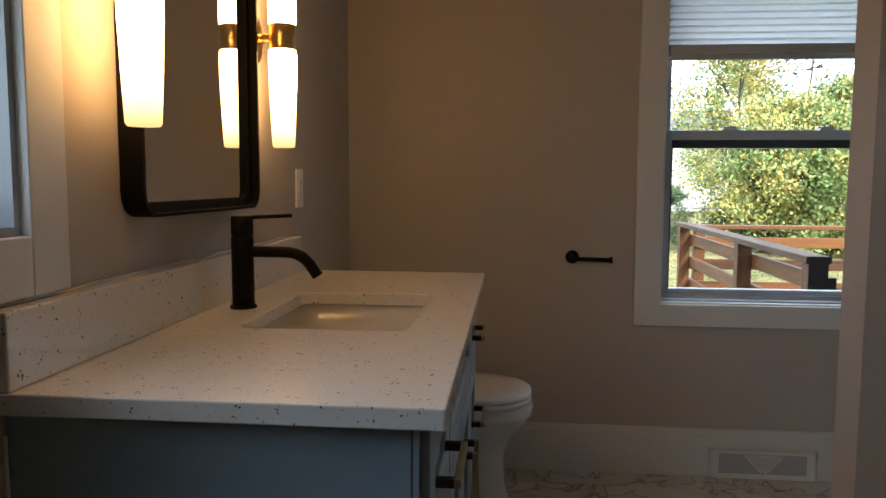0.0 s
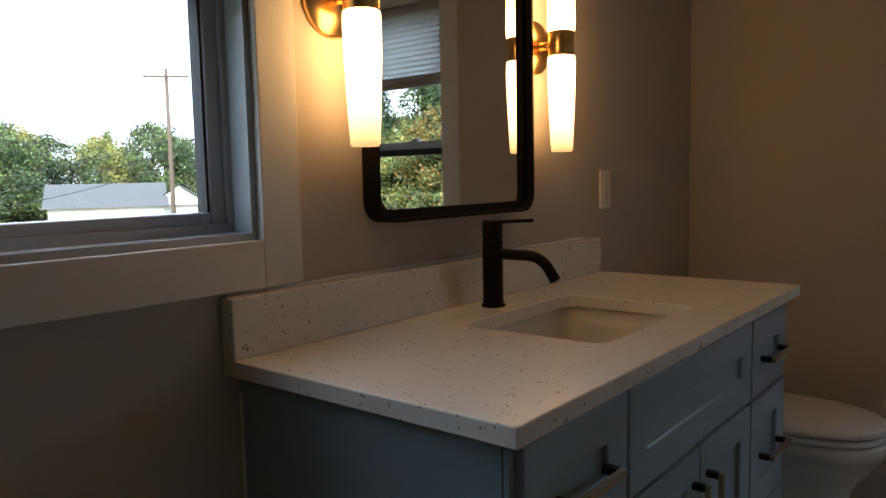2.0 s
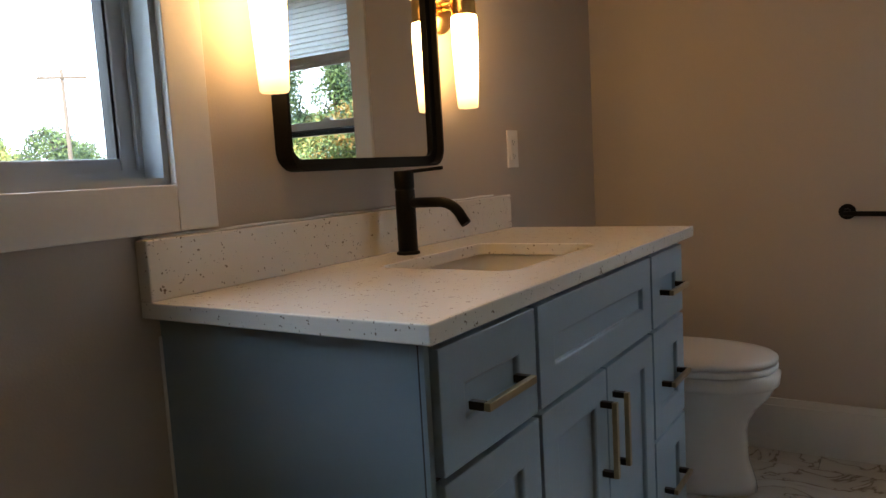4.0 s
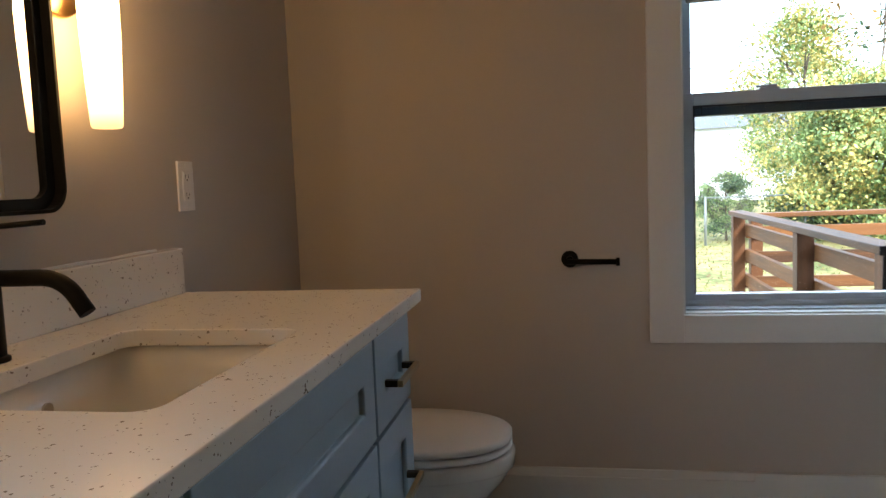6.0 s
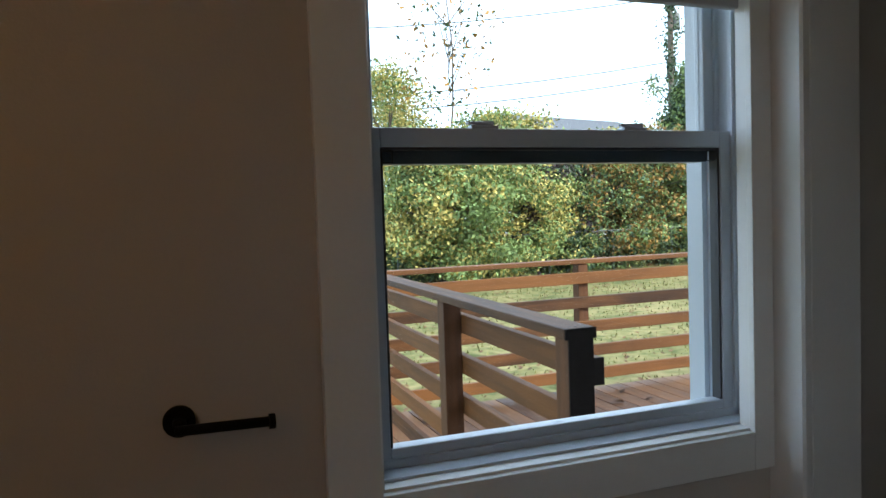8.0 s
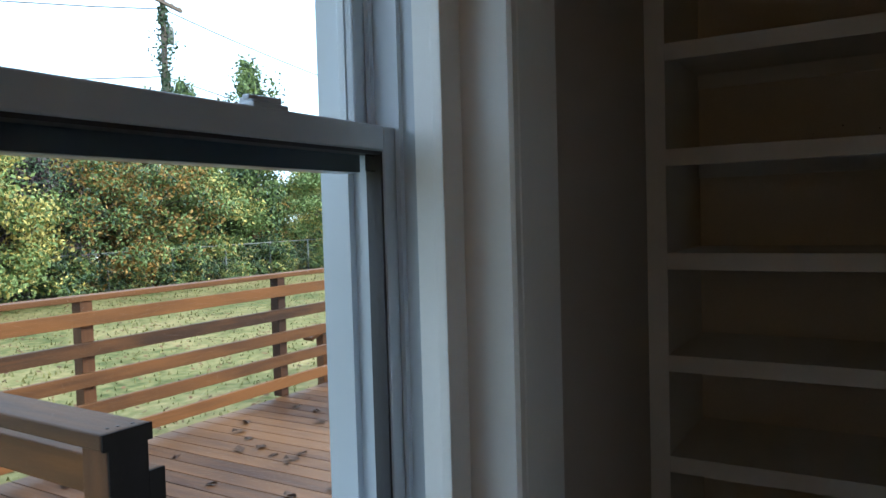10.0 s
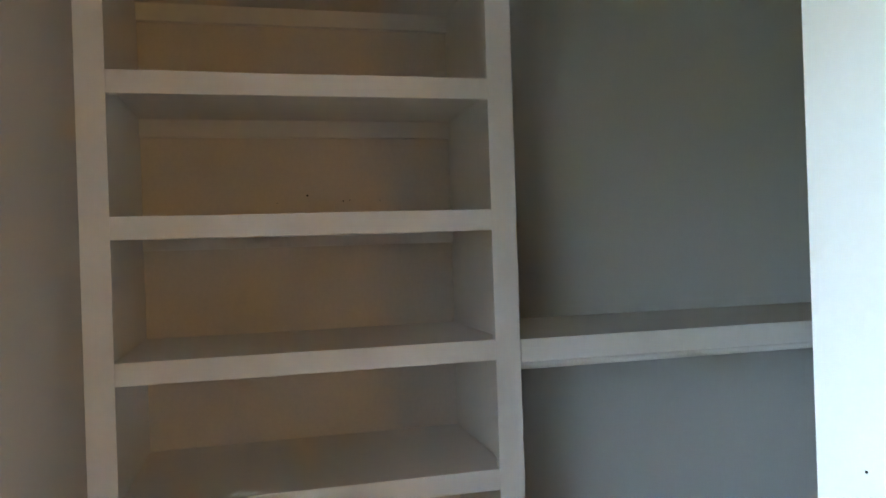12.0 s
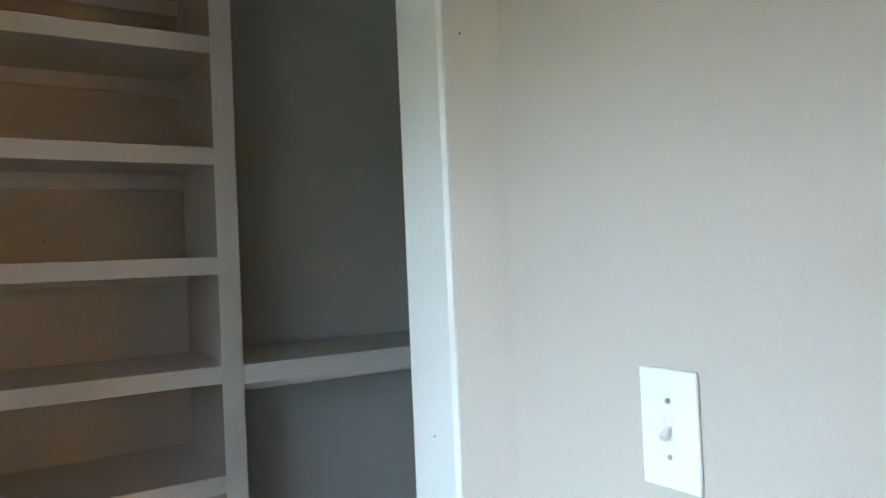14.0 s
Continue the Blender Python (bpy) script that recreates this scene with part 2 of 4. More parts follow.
l.new(ab.outputs[0], mr.inputs["Value"]), l.new(mr.outputs[0], b.inputs["Emission Strength"])

# ---- mesh helpers ----


def add_box(bm, x0, x1, y0, y1, z0, z1, bevel=0.0):
    r = bmesh.ops.create_cube(bm, size=1.0)
    vs = r["verts"]
    bmesh.ops.transform(bm, verts=vs, matrix=Matrix.Translation(((x0 + x1) / 2, (y0 + y1) / 2, (z0 + z1) / 2)) @ Matrix.Diagonal((x1 - x0, y1 - y0, z1 - z0, 1)))
    if bevel:
        es = list({e for v in vs for e in v.link_edges})
        bmesh.ops.bevel(bm, geom=es, offset=bevel, segments=2, affect="EDGES", profile=0.5)
    return bm


def box(*dims, bevel=0.0):
    return add_box(bmesh.new(), *dims, bevel=bevel)


def boxes(*many, bevel=0.0):
    bm = bmesh.new()
    for dims in many:
        add_box(bm, *dims, bevel=bevel)
    return bm


def lathe(profile, steps=32, axis=(0, 0, 0)):
    """A turned body about z from (radius, height) pairs, closed at both ends."""
    bm = bmesh.new()
    rings = []
    for r, z in profile:
        rings.append([bm.verts.new((axis[0] + r * math.cos(2 * math.pi * i / steps), axis[1] + r * math.sin(2 * math.pi * i / steps), axis[2] + z)) for i in range(steps)])
    for a, c in zip(rings, rings[1:]):
        for i in range(steps):
            f = bm.faces.new((a[i], a[(i + 1) % steps], c[(i + 1) % steps], c[i]))
            f.smooth = True
    bm.faces.new(rings[0][::-1]), bm.faces.new(rings[-1])
    return bm


def tube(points, radius, steps=14):
    """A round tube along points, closed at its ends. radius: one number or one for each point."""
    pts = [Vector(p) for p in points]
    rad = radius if isinstance(radius, (list, tuple)) else [radius] * len(pts)
    bm = bmesh.new()
    rings = []
    for i, p in enumerate(pts):
        t = (pts[min(i + 1, len(pts) - 1)] - pts[max(i - 1, 0)]).normalized()
        u = t.cross((0, 0, 1)) if abs(t.z) < 0.95 else t.cross((0, 1, 0))
        u.normalize()
        w = t.cross(u)
        rings.append([bm.verts.new(p + rad[i] * (u * math.cos(2 * math.pi * k / steps) + w * math.sin(2 * math.pi * k / steps))) for k in range(steps)])
    for a, c in zip(rings, rings[1:]):
        for k in range(steps):
            bm.faces.new((a[k], a[(k + 1) % steps], c[(k + 1) % steps], c[k])).smooth = True
    bm.faces.new(rings[0][::-1]), bm.faces.new(rings[-1])
    return bm


def prism(loop, z0, z1):
    """An upright body over a closed plan outline."""
    bm = bmesh.new()
    a, c = [bm.verts.new((x, y, z0)) for x, y in loop], [bm.verts.new((x, y, z1)) for x, y in loop]
    bm.faces.new(a[::-1]), bm.faces.new(c)
    for i in range(len(loop)):
        j = (i + 1) % len(loop)
        bm.faces.new((a[i], a[j], c[j], c[i]))
    return bm


def rounded(w, h, r, steps=8):
    """The outline of a rounded rectangle about the origin."""
    out = []
    for cx, cy, a0 in ((w / 2 - r, h / 2 - r, 0), (r - w / 2, h / 2 - r, 90), (r - w / 2, r - h / 2, 180), (w / 2 - r, r - h / 2, 270)):
        for i in range(steps + 1):
            a = radians(a0 + 90 * i / steps)
            out.append((cx + r * math.cos(a), cy + r * math.sin(a)))
    return out


def loft(loops, caps=True, smooth=True):
    """A skin over closed outlines of equal count, given as lists of 3D points."""
    bm = bmesh.new()
    rings = [[bm.verts.new(p) for p in lp] for lp in loops]
    k = len(rings[0])
    for a, c in zip(rings, rings[1:]):
        for i in range(k):
            bm.faces.new((a[i], a[(i + 1) % k], c[(i + 1) % k], c[i])).smooth = smooth
    if caps:
        bm.faces.new(rings[0][::-1]), bm.faces.new(rings[-1])
    return bm


def finish(bm):
    bmesh.ops.recalc_face_normals(bm, faces=bm.faces)


def part(name, bm, material, parent=None, label=""):
    """One mesh object from a bmesh, under a thing or a part."""
    finish(bm)
    me = bpy.data.meshes.new(name)
    bm.to_mesh(me)
    bm.free()
    me.materials.append(material)
    ob = new(name, me)
    if parent:
        ob.parent = parent
    if label:
        ob["label"] = label
    return ob


def piece(name, me, parent, x, y, z, rz=0.0):
    ob = new(name, me)
    ob.parent = parent
    ob.matrix_local = pose(x, y, z, 0, 0, rz)
    return ob


def thing(name, label, category, group="", at=(0, 0, 0), turn=0.0):
    ob = tagged(new(name), label, category, group)
    ob.empty_display_size = 0.05
    ob.matrix_world = pose(*at, 0, 0, turn)
    return ob


def setting(name, bm, material, label="", category=""):
    return tagged(part(name, bm, material), label, category, kind="structure")


# ---- the shell of the rooms ----
N, P, H = 2.775, 1.868, 2.44
T = 0.16
XE, YS = 3.575, -3.4
# openings: north window and west window
NX0, NX1, NZ0, NZ1 = 1.222, 2.130, 0.680, 2.02
WY0, WY1, WZ0, WZ1 = -0.15, 0.790, 1.073, 2.02
setting("wall_north", boxes((-T, NX0, N, N + T, -0.75, H), (NX1, XE + T, N, N + T, -0.75, H), (NX0, NX1, N, N + T, -0.75, NZ0), (NX0, NX1, N, N + T, NZ1, H)), WALL, "greige painted wall with a white-cased window", "wall")
setting("wall_west", boxes((-T, 0, YS - T, WY0, -0.75, H), (-T, 0, WY1, N, -0.75, H), (-T, 0, WY0, WY1, -0.75, WZ0), (-T, 0, WY0, WY1, WZ1, H)), WALL, "greige painted wall behind the vanity", "wall")
setting("wall_south", box(0, XE + T, YS - T, YS, -0.75, H), WALL, "plain greige painted wall", "wall")
setting("wall_east", box(XE, XE + T, YS, N, -0.75, H), CLOSET, "cool grey painted wall behind the closet shelves", "wall")
setting("partition_wall", boxes((1.505, 2.14, P - 0.13, P, 0, H), (2.14, 2.297, P - 0.13, P - 0.002, 0, H), (2.17, 2.297, 0.3, P - 0.132, 0, H)), WALL, "greige painted partition wall with a light switch", "wall")
setting("closet_wall", box(2.299, XE, 0.3, 0.4, 0, H), CLOSET, "plain painted closet end wall", "wall")
setting("ceiling", box(-T, XE + T, YS - T, N + T, H, H + 0.12), CEIL, "plain white painted ceiling", "ceiling")
# unseen gable roof, added to lengthen the house's shadow over the deck
bm = loft([[(x, YS - T - 0.4, H + 0.13), (x, N + T + 0.45, H + 0.13), (x, (YS + N) / 2, H + 2.1)] for x in (-T - 0.4, XE + T + 0.4)], smooth=False)
setting("roof", bm, ROOFING, "unseen grey shingle roof added to shade the deck", "roof")
floor = setting("floor", box(0.0, XE, YS, N, -0.4, -0.012), GROUT, "white marble tile floor with brown veins", "floor")
setting("closet_jamb", prism([(2.170, P + 0.001), (2.297, P + 0.001), (2.297, 1.926), (2.190, 1.926), (2.184, 1.930), (2.177, 1.930), (2.170, 1.925)], 0, H), TRIM, "white painted closet jamb with a narrow bead", "jamb")
setting("wall_corner", prism([(2.112, P + 0.0005), (2.1695, P + 0.0005), (2.1695, 1.922)], 0, H), WALL, "painted plaster corner beside the closet jamb", "wall")
setting("closet_jamb", prism([(2.130, N - 0.001), (2.130, 2.683), (2.135, 2.677), (2.150, 2.677), (2.153, 2.679), (2.156, 2.677), (2.294, 2.677), (2.294, N - 0.001)], 0, H), TRIM, "white painted closet jamb beside the window", "jamb")
for (x, y, z) in ((2.235, 1.926, 1.081), (2.150, 1.908, 1.66)):
    setting("trim_nail_hole", lathe([(0.0014, -0.001), (0.0014, 0.0012)], 8, (x, y, z)), SLOT, "small dark nail hole in white trim", "nail hole")


def baseboard(name, x0, x1, y0, y1):
    bm = boxes((x0, x1, y0, y1, 0, 0.165), bevel=0.0)
    if x1 - x0 > y1 - y0:
        add_box(bm, x0, x1, (y0 + y1) / 2 - 0.003, y1, 0.165, 0.19)
    else:
        add_box(bm, x0, (x0 + x1) / 2 + 0.003, y0, y1, 0.165, 0.19)
    setting(name, bm, TRIM, "tall white painted baseboard", "baseboard")


baseboard("baseboard", 0.016, 1.424, N - 0.016, N)
baseboard("baseboard", 1.836, 2.95, N - 0.016, N)
setting("baseboard", boxes((1.424, 1.836, N - 0.016, N, 0.118, 0.19)), TRIM, "white baseboard above the floor register", "baseboard")
baseboard("baseboard", 0.0, 0.016, 1.99, N)
baseboard("baseboard", 0.0, 0.016, YS, 0.735)
setting("baseboard", box(1.505, 2.11, P, P + 0.016, 0, 0.19), TRIM, "tall white painted baseboard", "baseboard")


# ---- windows ----
def casing(name, axis, a0, a1, z0, z1, face, side, w=0.10, bottom=0.085, right=None):
    """Flat boards round an opening on a wall. axis: along which the wall runs; side: the way into the room."""
    top = z1 + w
    spans = [(a0 - w, a0, z0 - bottom, top), (a1, a1 + (right or w), z0 - bottom, top), (a0, a1, z1, top), (a0, a1, z0 - bottom, z0)]
    owner = thing(name, "flat white painted window casing on the wall", "window casing")
    owner["kind"] = "structure"
    for s0, s1, b0, b1 in spans:
        f0, f1 = sorted((face, face + side * 0.018))
        dims = (s0, s1, f0, f1, b0, b1) if axis == "x" else (f0, f1, s0, s1, b0, b1)
        part("casing_board", box(*dims, bevel=0.002), TRIM, owner)
    return owner


casing("window_trim_north", "x", NX0, 2.072, NZ0, NZ1, N, -1, right=0.056)
casing("window_trim_west", "y", WY0, WY1, WZ0, WZ1, 0.0, 1, 0.082, 0.08)


def hung_window(name, width, z0, z1, meet, locks, label, deep=True):
    """A double-hung vinyl window in its own frame: x along the width, y outwards, z up from the sill."""
    h = z1 - z0
    w = thing(name, label, "window")
    w["kind"] = "structure"
    # fixed frame with stepped jambs
    for sx in (0, 1):
        bm = bmesh.new()
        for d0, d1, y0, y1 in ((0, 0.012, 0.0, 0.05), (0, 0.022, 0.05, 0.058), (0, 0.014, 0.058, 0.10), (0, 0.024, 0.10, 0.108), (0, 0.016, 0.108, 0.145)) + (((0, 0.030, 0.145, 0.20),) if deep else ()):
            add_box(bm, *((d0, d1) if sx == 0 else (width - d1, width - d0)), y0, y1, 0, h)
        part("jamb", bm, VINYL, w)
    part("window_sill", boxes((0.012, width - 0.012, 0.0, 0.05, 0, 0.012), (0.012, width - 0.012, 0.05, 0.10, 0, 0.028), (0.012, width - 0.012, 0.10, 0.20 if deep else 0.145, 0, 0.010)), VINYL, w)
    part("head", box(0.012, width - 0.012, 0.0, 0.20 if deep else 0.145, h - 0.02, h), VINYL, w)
    a = 0.016
    mz = meet - z0
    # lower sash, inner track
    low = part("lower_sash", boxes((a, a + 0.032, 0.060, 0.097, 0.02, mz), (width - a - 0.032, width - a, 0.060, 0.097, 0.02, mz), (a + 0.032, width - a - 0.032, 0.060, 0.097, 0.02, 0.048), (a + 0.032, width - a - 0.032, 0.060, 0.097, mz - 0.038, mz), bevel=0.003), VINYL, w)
    part("gasket", boxes((a + 0.032, a + 0.037, 0.064, 0.092, 0.048, mz - 0.038), (width - a - 0.037, width - a - 0.032, 0.064, 0.092, 0.048, mz - 0.038), (a + 0.037, width - a - 0.037, 0.064, 0.092, mz - 0.043, mz - 0.038)), SCREENING, low)
    g = part("pane", box(a + 0.032, width - a - 0.032, 0.076, 0.080, 0.046, mz - 0.036), GLASS, low, "clear glass pane")
    g.visible_shadow = False
    for x in (a, width - a - 0.003):
        part("edge_seal", box(x, x + 0.003, 0.0575, 0.0598, 0.022, mz - 0.002), SCREENING, low, "black seal at the sash edge")
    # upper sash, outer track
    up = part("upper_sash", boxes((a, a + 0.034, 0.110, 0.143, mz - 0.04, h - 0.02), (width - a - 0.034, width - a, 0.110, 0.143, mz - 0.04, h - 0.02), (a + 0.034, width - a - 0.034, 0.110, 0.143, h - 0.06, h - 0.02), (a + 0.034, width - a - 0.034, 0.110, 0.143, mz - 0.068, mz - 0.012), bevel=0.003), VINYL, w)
    g = part("pane", box(a + 0.034, width - a - 0.034, 0.124, 0.128, mz - 0.014, h - 0.058), GLASS, up, "clear glass pane")
    g.visible_shadow = False
    # added strip: darkens the meeting rail as its backlit shade would
    part("rail_shade", box(a + 0.036, width - a - 0.036, 0.104, 0.1095, mz - 0.067, mz - 0.036), RAILSHADE, up, "dark blue-grey strip painting the meeting rail's shade")
    for f in locks:
        x = width * f
        lk = part("sash_lock", boxes((x - 0.030, x + 0.030, 0.066, 0.094, mz, mz + 0.007), (x - 0.018, x + 0.022, 0.070, 0.104, mz + 0.007, mz + 0.016), bevel=0.002), VINYL, low)
        part("lever", box(x - 0.040, x - 0.004, 0.064, 0.076, mz + 0.008, mz + 0.014, bevel=0.002), VINYL, lk)
    for sx in (0, 1):
        x = a + 0.040 if sx == 0 else width - a - 0.040
        s = 1 if sx == 0 else -1
        part("sash_stop", boxes(*[tuple(sorted((x + s * p0, x + s * p1))) + (0.072, 0.075, mz - z, mz - z2) for p0, p1, z, z2 in ((0, 0.02, 0.046, 0.043), (0, 0.02, 0.068, 0.066), (0.018, 0.02, 0.066, 0.046))]), SLOT, low)
    return w


wn1 = hung_window("window_1", NX1 - NX0, NZ0, NZ1, 1.353, (0.30, 0.70), "white vinyl double-hung window overlooking the deck")
wn1.matrix_world = pose(NX0, N + 0.030, NZ0)
lining = thing("window_lining", "white painted lining of the window opening", "window lining")
lining["kind"] = "structure"
for x0, x1, z0, z1 in ((NX0 - 0.004, NX0 + 0.006, NZ0, NZ1), (2.074, NX1 + 0.004, NZ0, NZ1), (NX0 + 0.006, 2.074, NZ1 - 0.006, NZ1 + 0.004), (NX0 + 0.006, 2.074, NZ0 - 0.004, NZ0 + 0.006)):
    part("lining_board", box(x0, x1, N - 0.003, N + 0.0295, z0, z1), TRIM, lining)
wn2 = hung_window("window_2", WY1 - WY0, WZ0, WZ1, 1.55, (0.30, 0.70), "white vinyl window beside the vanity", False)
wn2.matrix_world = pose(0.002, WY0, WZ0, 0, 0, 90)

# ---- pleated shade in the north window ----
shade = thing("pleated_shade", "raised white pleated shade inside the window frame", "window shade", at=(NX0, N + 0.006, 0))
ww = NX1 - NX0
bm = bmesh.new()
zz, k = NZ1 - 0.05, 0
prev = None
while zz > 1.665:
    y = 0.012 if k % 2 else 0.034
    row = [bm.verts.new((0.012, y, zz)), bm.verts.new((ww - 0.012, y, zz))]
    if prev:
        bm.faces.new((prev[0], prev[1], row[1], row[0]))
    prev, zz, k = row, zz - 0.0125, k + 1
part("fabric", bm, BLIND, shade)
part("head_rail", box(0.012, ww - 0.012, 0.006, 0.045, NZ1 - 0.05, NZ1 - 0.021, bevel=0.003), BLINDRAIL, shade)
part("bottom_rail", boxes((0.012, ww - 0.012, 0.008, 0.040, 1.632, 1.668), (0.02, ww - 0.02, 0.012, 0.036, 1.612, 1.632), bevel=0.004), BLINDRAIL, shade, "grey lower rail of the shade")

# ---- vanity ----
CX, CY0, CY1 = 0.548, 0.742, 1.975
vanity = thing("vanity_cabinet", "blue-grey painted shaker vanity cabinet with brass bar pulls", "vanity", at=(0, 0, 0))
for y in (CY0, CY1 - 0.018):
    part("side_panel", box(0.002, CX - 0.022, y, y + 0.018, 0.0, 0.856, bevel=0.001), CAB, vanity)
part("back_panel", box(0.002, 0.02, CY0 + 0.018, CY1 - 0.018, 0.10, 0.60), CAB, vanity)
part("bottom_panel", box(0.02, CX - 0.022, CY0 + 0.018, CY1 - 0.018, 0.10, 0.12), CAB, vanity)
part("toe_kick", box(0.44, 0.455, CY0 + 0.018, CY1 - 0.018, 0.0, 0.10), CAB, vanity)
# dark sheet in place of the shade behind the drawer fronts
part("gap_shade_sheet", boxes((CX - 0.022, CX - 0.0195, CY0, CY1, 0.09, 0.856)), GAPSHADE, vanity, "dark sheet painting the shade in the gaps between fronts")
for y in (CY0, CY1 - 0.012):
    part("face_stile", box(CX - 0.0195, CX - 0.012, y, y + 0.012, 0.0, 0.856), CAB, vanity)


def shaker(name, y0, y1, z0, z1, rim, parent):
    """A shaker front: four raised boards round a recessed panel with a small inner slope."""
    x0, x1 = CX - 0.019, CX
    def ring(x, inset):
        return [(x, y0 + inset, z0 + inset), (x, y1 - inset, z0 + inset), (x, y1 - inset, z1 - inset), (x, y0 + inset, z1 - inset)]

    bm = loft([ring(x0, 0), ring(x1, 0), ring(x1, rim), ring(x1 - 0.003, rim + 0.003), ring(x1 - 0.010, rim + 0.003)], smooth=False)
    b = part(name, bm, CAB, parent)
    md = b.modifiers.new("worn_edges", "BEVEL")
    md.width, md.segments, md.limit_method = 0.0018, 2, "ANGLE"
    return b


def bar_pull(parent, y, z, length, upright):
    """A square bar on two square legs."""
    h = length / 2
    bar = (y - 0.006, y + 0.006, z - h, z + h) if upright else (y - h, y + h, z - 0.006, z + 0.006)
    part("handle", box(CX + 0.024, CX + 0.034, *bar, bevel=0.0008), BRONZE, parent, "square antique brass bar pull")
    for e in (-h, h - 0.012):
        leg = (y - 0.006, y + 0.006, z + e, z + e + 0.012) if upright else (y + e, y + e + 0.012, z - 0.006, z + 0.006)
        part("handle_leg", box(CX - 0.0005, CX + 0.0238, *leg), DARKBRONZE, parent, "dark bronze leg of the pull")


ROWZ = ((0.664, 0.840), (0.390, 0.655), (0.112, 0.381))
for y0, y1 in ((0.758, 1.050), (1.694, 1.962)):
    for z0, z1 in ROWZ:
        fr = shaker("drawer", y0, y1, z0, z1, 0.062, vanity)
        bar_pull(fr, (y0 + y1) / 2, (z0 + z1) / 2 - 0.008, 0.150, False)
shaker("false_front", 1.062, 1.682, 0.664, 0.840, 0.062, vanity)
for y0, y1, hy in ((1.062, 1.3685, 1.335), (1.3735, 1.682, 1.407)):
    fr = shaker("door", y0, y1, 0.112, 0.655, 0.062, vanity)
    bar_pull(fr, hy, 0.520, 0.155, True)

part("caulk_line", tube([(0.003, CY0 - 0.002, 0.02 + k * 0.1) for k in range(9)], [0.003 + 0.0008 * math.sin(k * 3.1) for k in range(9)], 6), TRIM, vanity, "white caulk between cabinet and wall")

# counter with the basin cut through
C0, C1, CT, CB = 0.709, 2.0, 0.885, 0.857
SX0, SX1, SY0, SY1 = 0.157, 0.463, 1.142, 1.570
top = thing("vanity_countertop", "white quartz countertop with dark specks and backsplash", "countertop")
bm = bmesh.new()
outer = [(0.002, C0), (0.571, C0), (0.571, C1), (0.002, C1)]
cx, cy = (SX0 + SX1) / 2, (SY0 + SY1) / 2
hole = [(cx + x, cy + y) for x, y in rounded(SX1 - SX0, SY1 - SY0, 0.03, 6)]
per = len(hole) // 4
rings = []
for z in (CT, CB):
    o = [bm.verts.new((x, y, z)) for x, y in (outer[2], outer[3], outer[0], outer[1])]
    i = [bm.verts.new((x, y, z)) for x, y in hole]
    rings.append((o, i))
    for q in range(4):
        bm.faces.new([o[q]] + i[q * per:(q + 1) * per][::-1])
        nx = (q + 1) % 4
        bm.faces.new((o[q], i[(q + 1) * per - 1], i[(nx * per) % len(i)], o[nx]))
(o0, i0), (o1, i1) = rings
for q in range(4):
    bm.faces.new((o0[q], o0[(q + 1) % 4], o1[(q + 1) % 4], o1[q]))
for q in range(len(i0)):
    bm.faces.new((i0[q], i0[(q + 1) % len(i0)], i1[(q + 1) % len(i0)], i1[q]))
slab = part("slab", bm, QUARTZ, top)
md = slab.modifiers.new("eased_edge", "BEVEL")
md.width, md.segments, md.limit_method, md.angle_limit = 0.004, 3, "ANGLE", radians(60)
part("backsplash", box(0.002, 0.034, 0.709, 1.985, CT, 0.986, bevel=0.003), QUARTZ, top)
part("caulk_line", tube([(0.006, 0.72 + i * 0.08, 0.987 + 0.0015 * math.sin(i * 2.3)) for i in range(16)], 0.004, 6), TRIM, top, "uneven bead of white caulk")

# undermount basin
basin = thing("sink_basin", "white glazed undermount basin below the countertop", "sink")
loops = []
for w, h, r, z in ((0.36, 0.48, 0.05, CB - 0.001), (0.322, 0.444, 0.035, CB - 0.001), (0.316, 0.436, 0.05, 0.80), (0.285, 0.40, 0.06, 0.74), (0.24, 0.35, 0.07, 0.715), (0.06, 0.06, 0.029, 0.708)):
    loops.append([(cx + x, cy + y, z) for x, y in rounded(w, h, r, 6)])
bm = loft(loops, caps=False)
bm.faces.new([v for v in bm.verts][-len(loops[0]):])
bo = part("bowl", bm, CERAMIC, basin)
md = bo.modifiers.new("wall", "SOLIDIFY")
md.thickness, md.offset = 0.006, -1
part("drain", lathe([(0.022, 0.0), (0.026, 0.004), (0.018, 0.007), (0.004, 0.008)], 24, (cx, cy, 0.709)), BLACK, basin, "black drain cover")
part("overflow", tube([(SX0 + 0.010, cy, 0.815), (SX0 + 0.014, cy, 0.815)], 0.010, 16), METAL, basin)

# faucet
faucet = thing("faucet", "matte black single-lever basin faucet on the countertop", "faucet", at=(0.094, 1.345, CT))
part("base_ring", lathe([(0.027, 0), (0.027, 0.005), (0.023, 0.008)], 32), BLACK, faucet)
part("body", lathe([(0.0225, 0.006), (0.0225, 0.145), (0.0215, 0.147)], 32), BLACK, faucet)
part("neck", lathe([(0.0205, 0.1465), (0.0205, 0.1505)], 32), BLACK, faucet)
hd = part("handle_cap", lathe([(0.0215, 0.150), (0.0225, 0.152), (0.0225, 0.188), (0.021, 0.190)], 32), BLACK, faucet)
part("lever", tube([(0.0, 0, 0.186), (0.05, -0.001, 0.189), (0.105, -0.002, 0.192)], 0.0042, 10), BLACK, hd)
pts = [(0.012, 0, 0.117), (0.07, 0, 0.117)]
for i in range(9):
    a = radians(90 - i * 62 / 8)
    pts.append((0.092 + 0.062 * math.cos(a), 0, 0.055 + 0.062 * math.sin(a)))
pts.append((0.158, 0, 0.068))
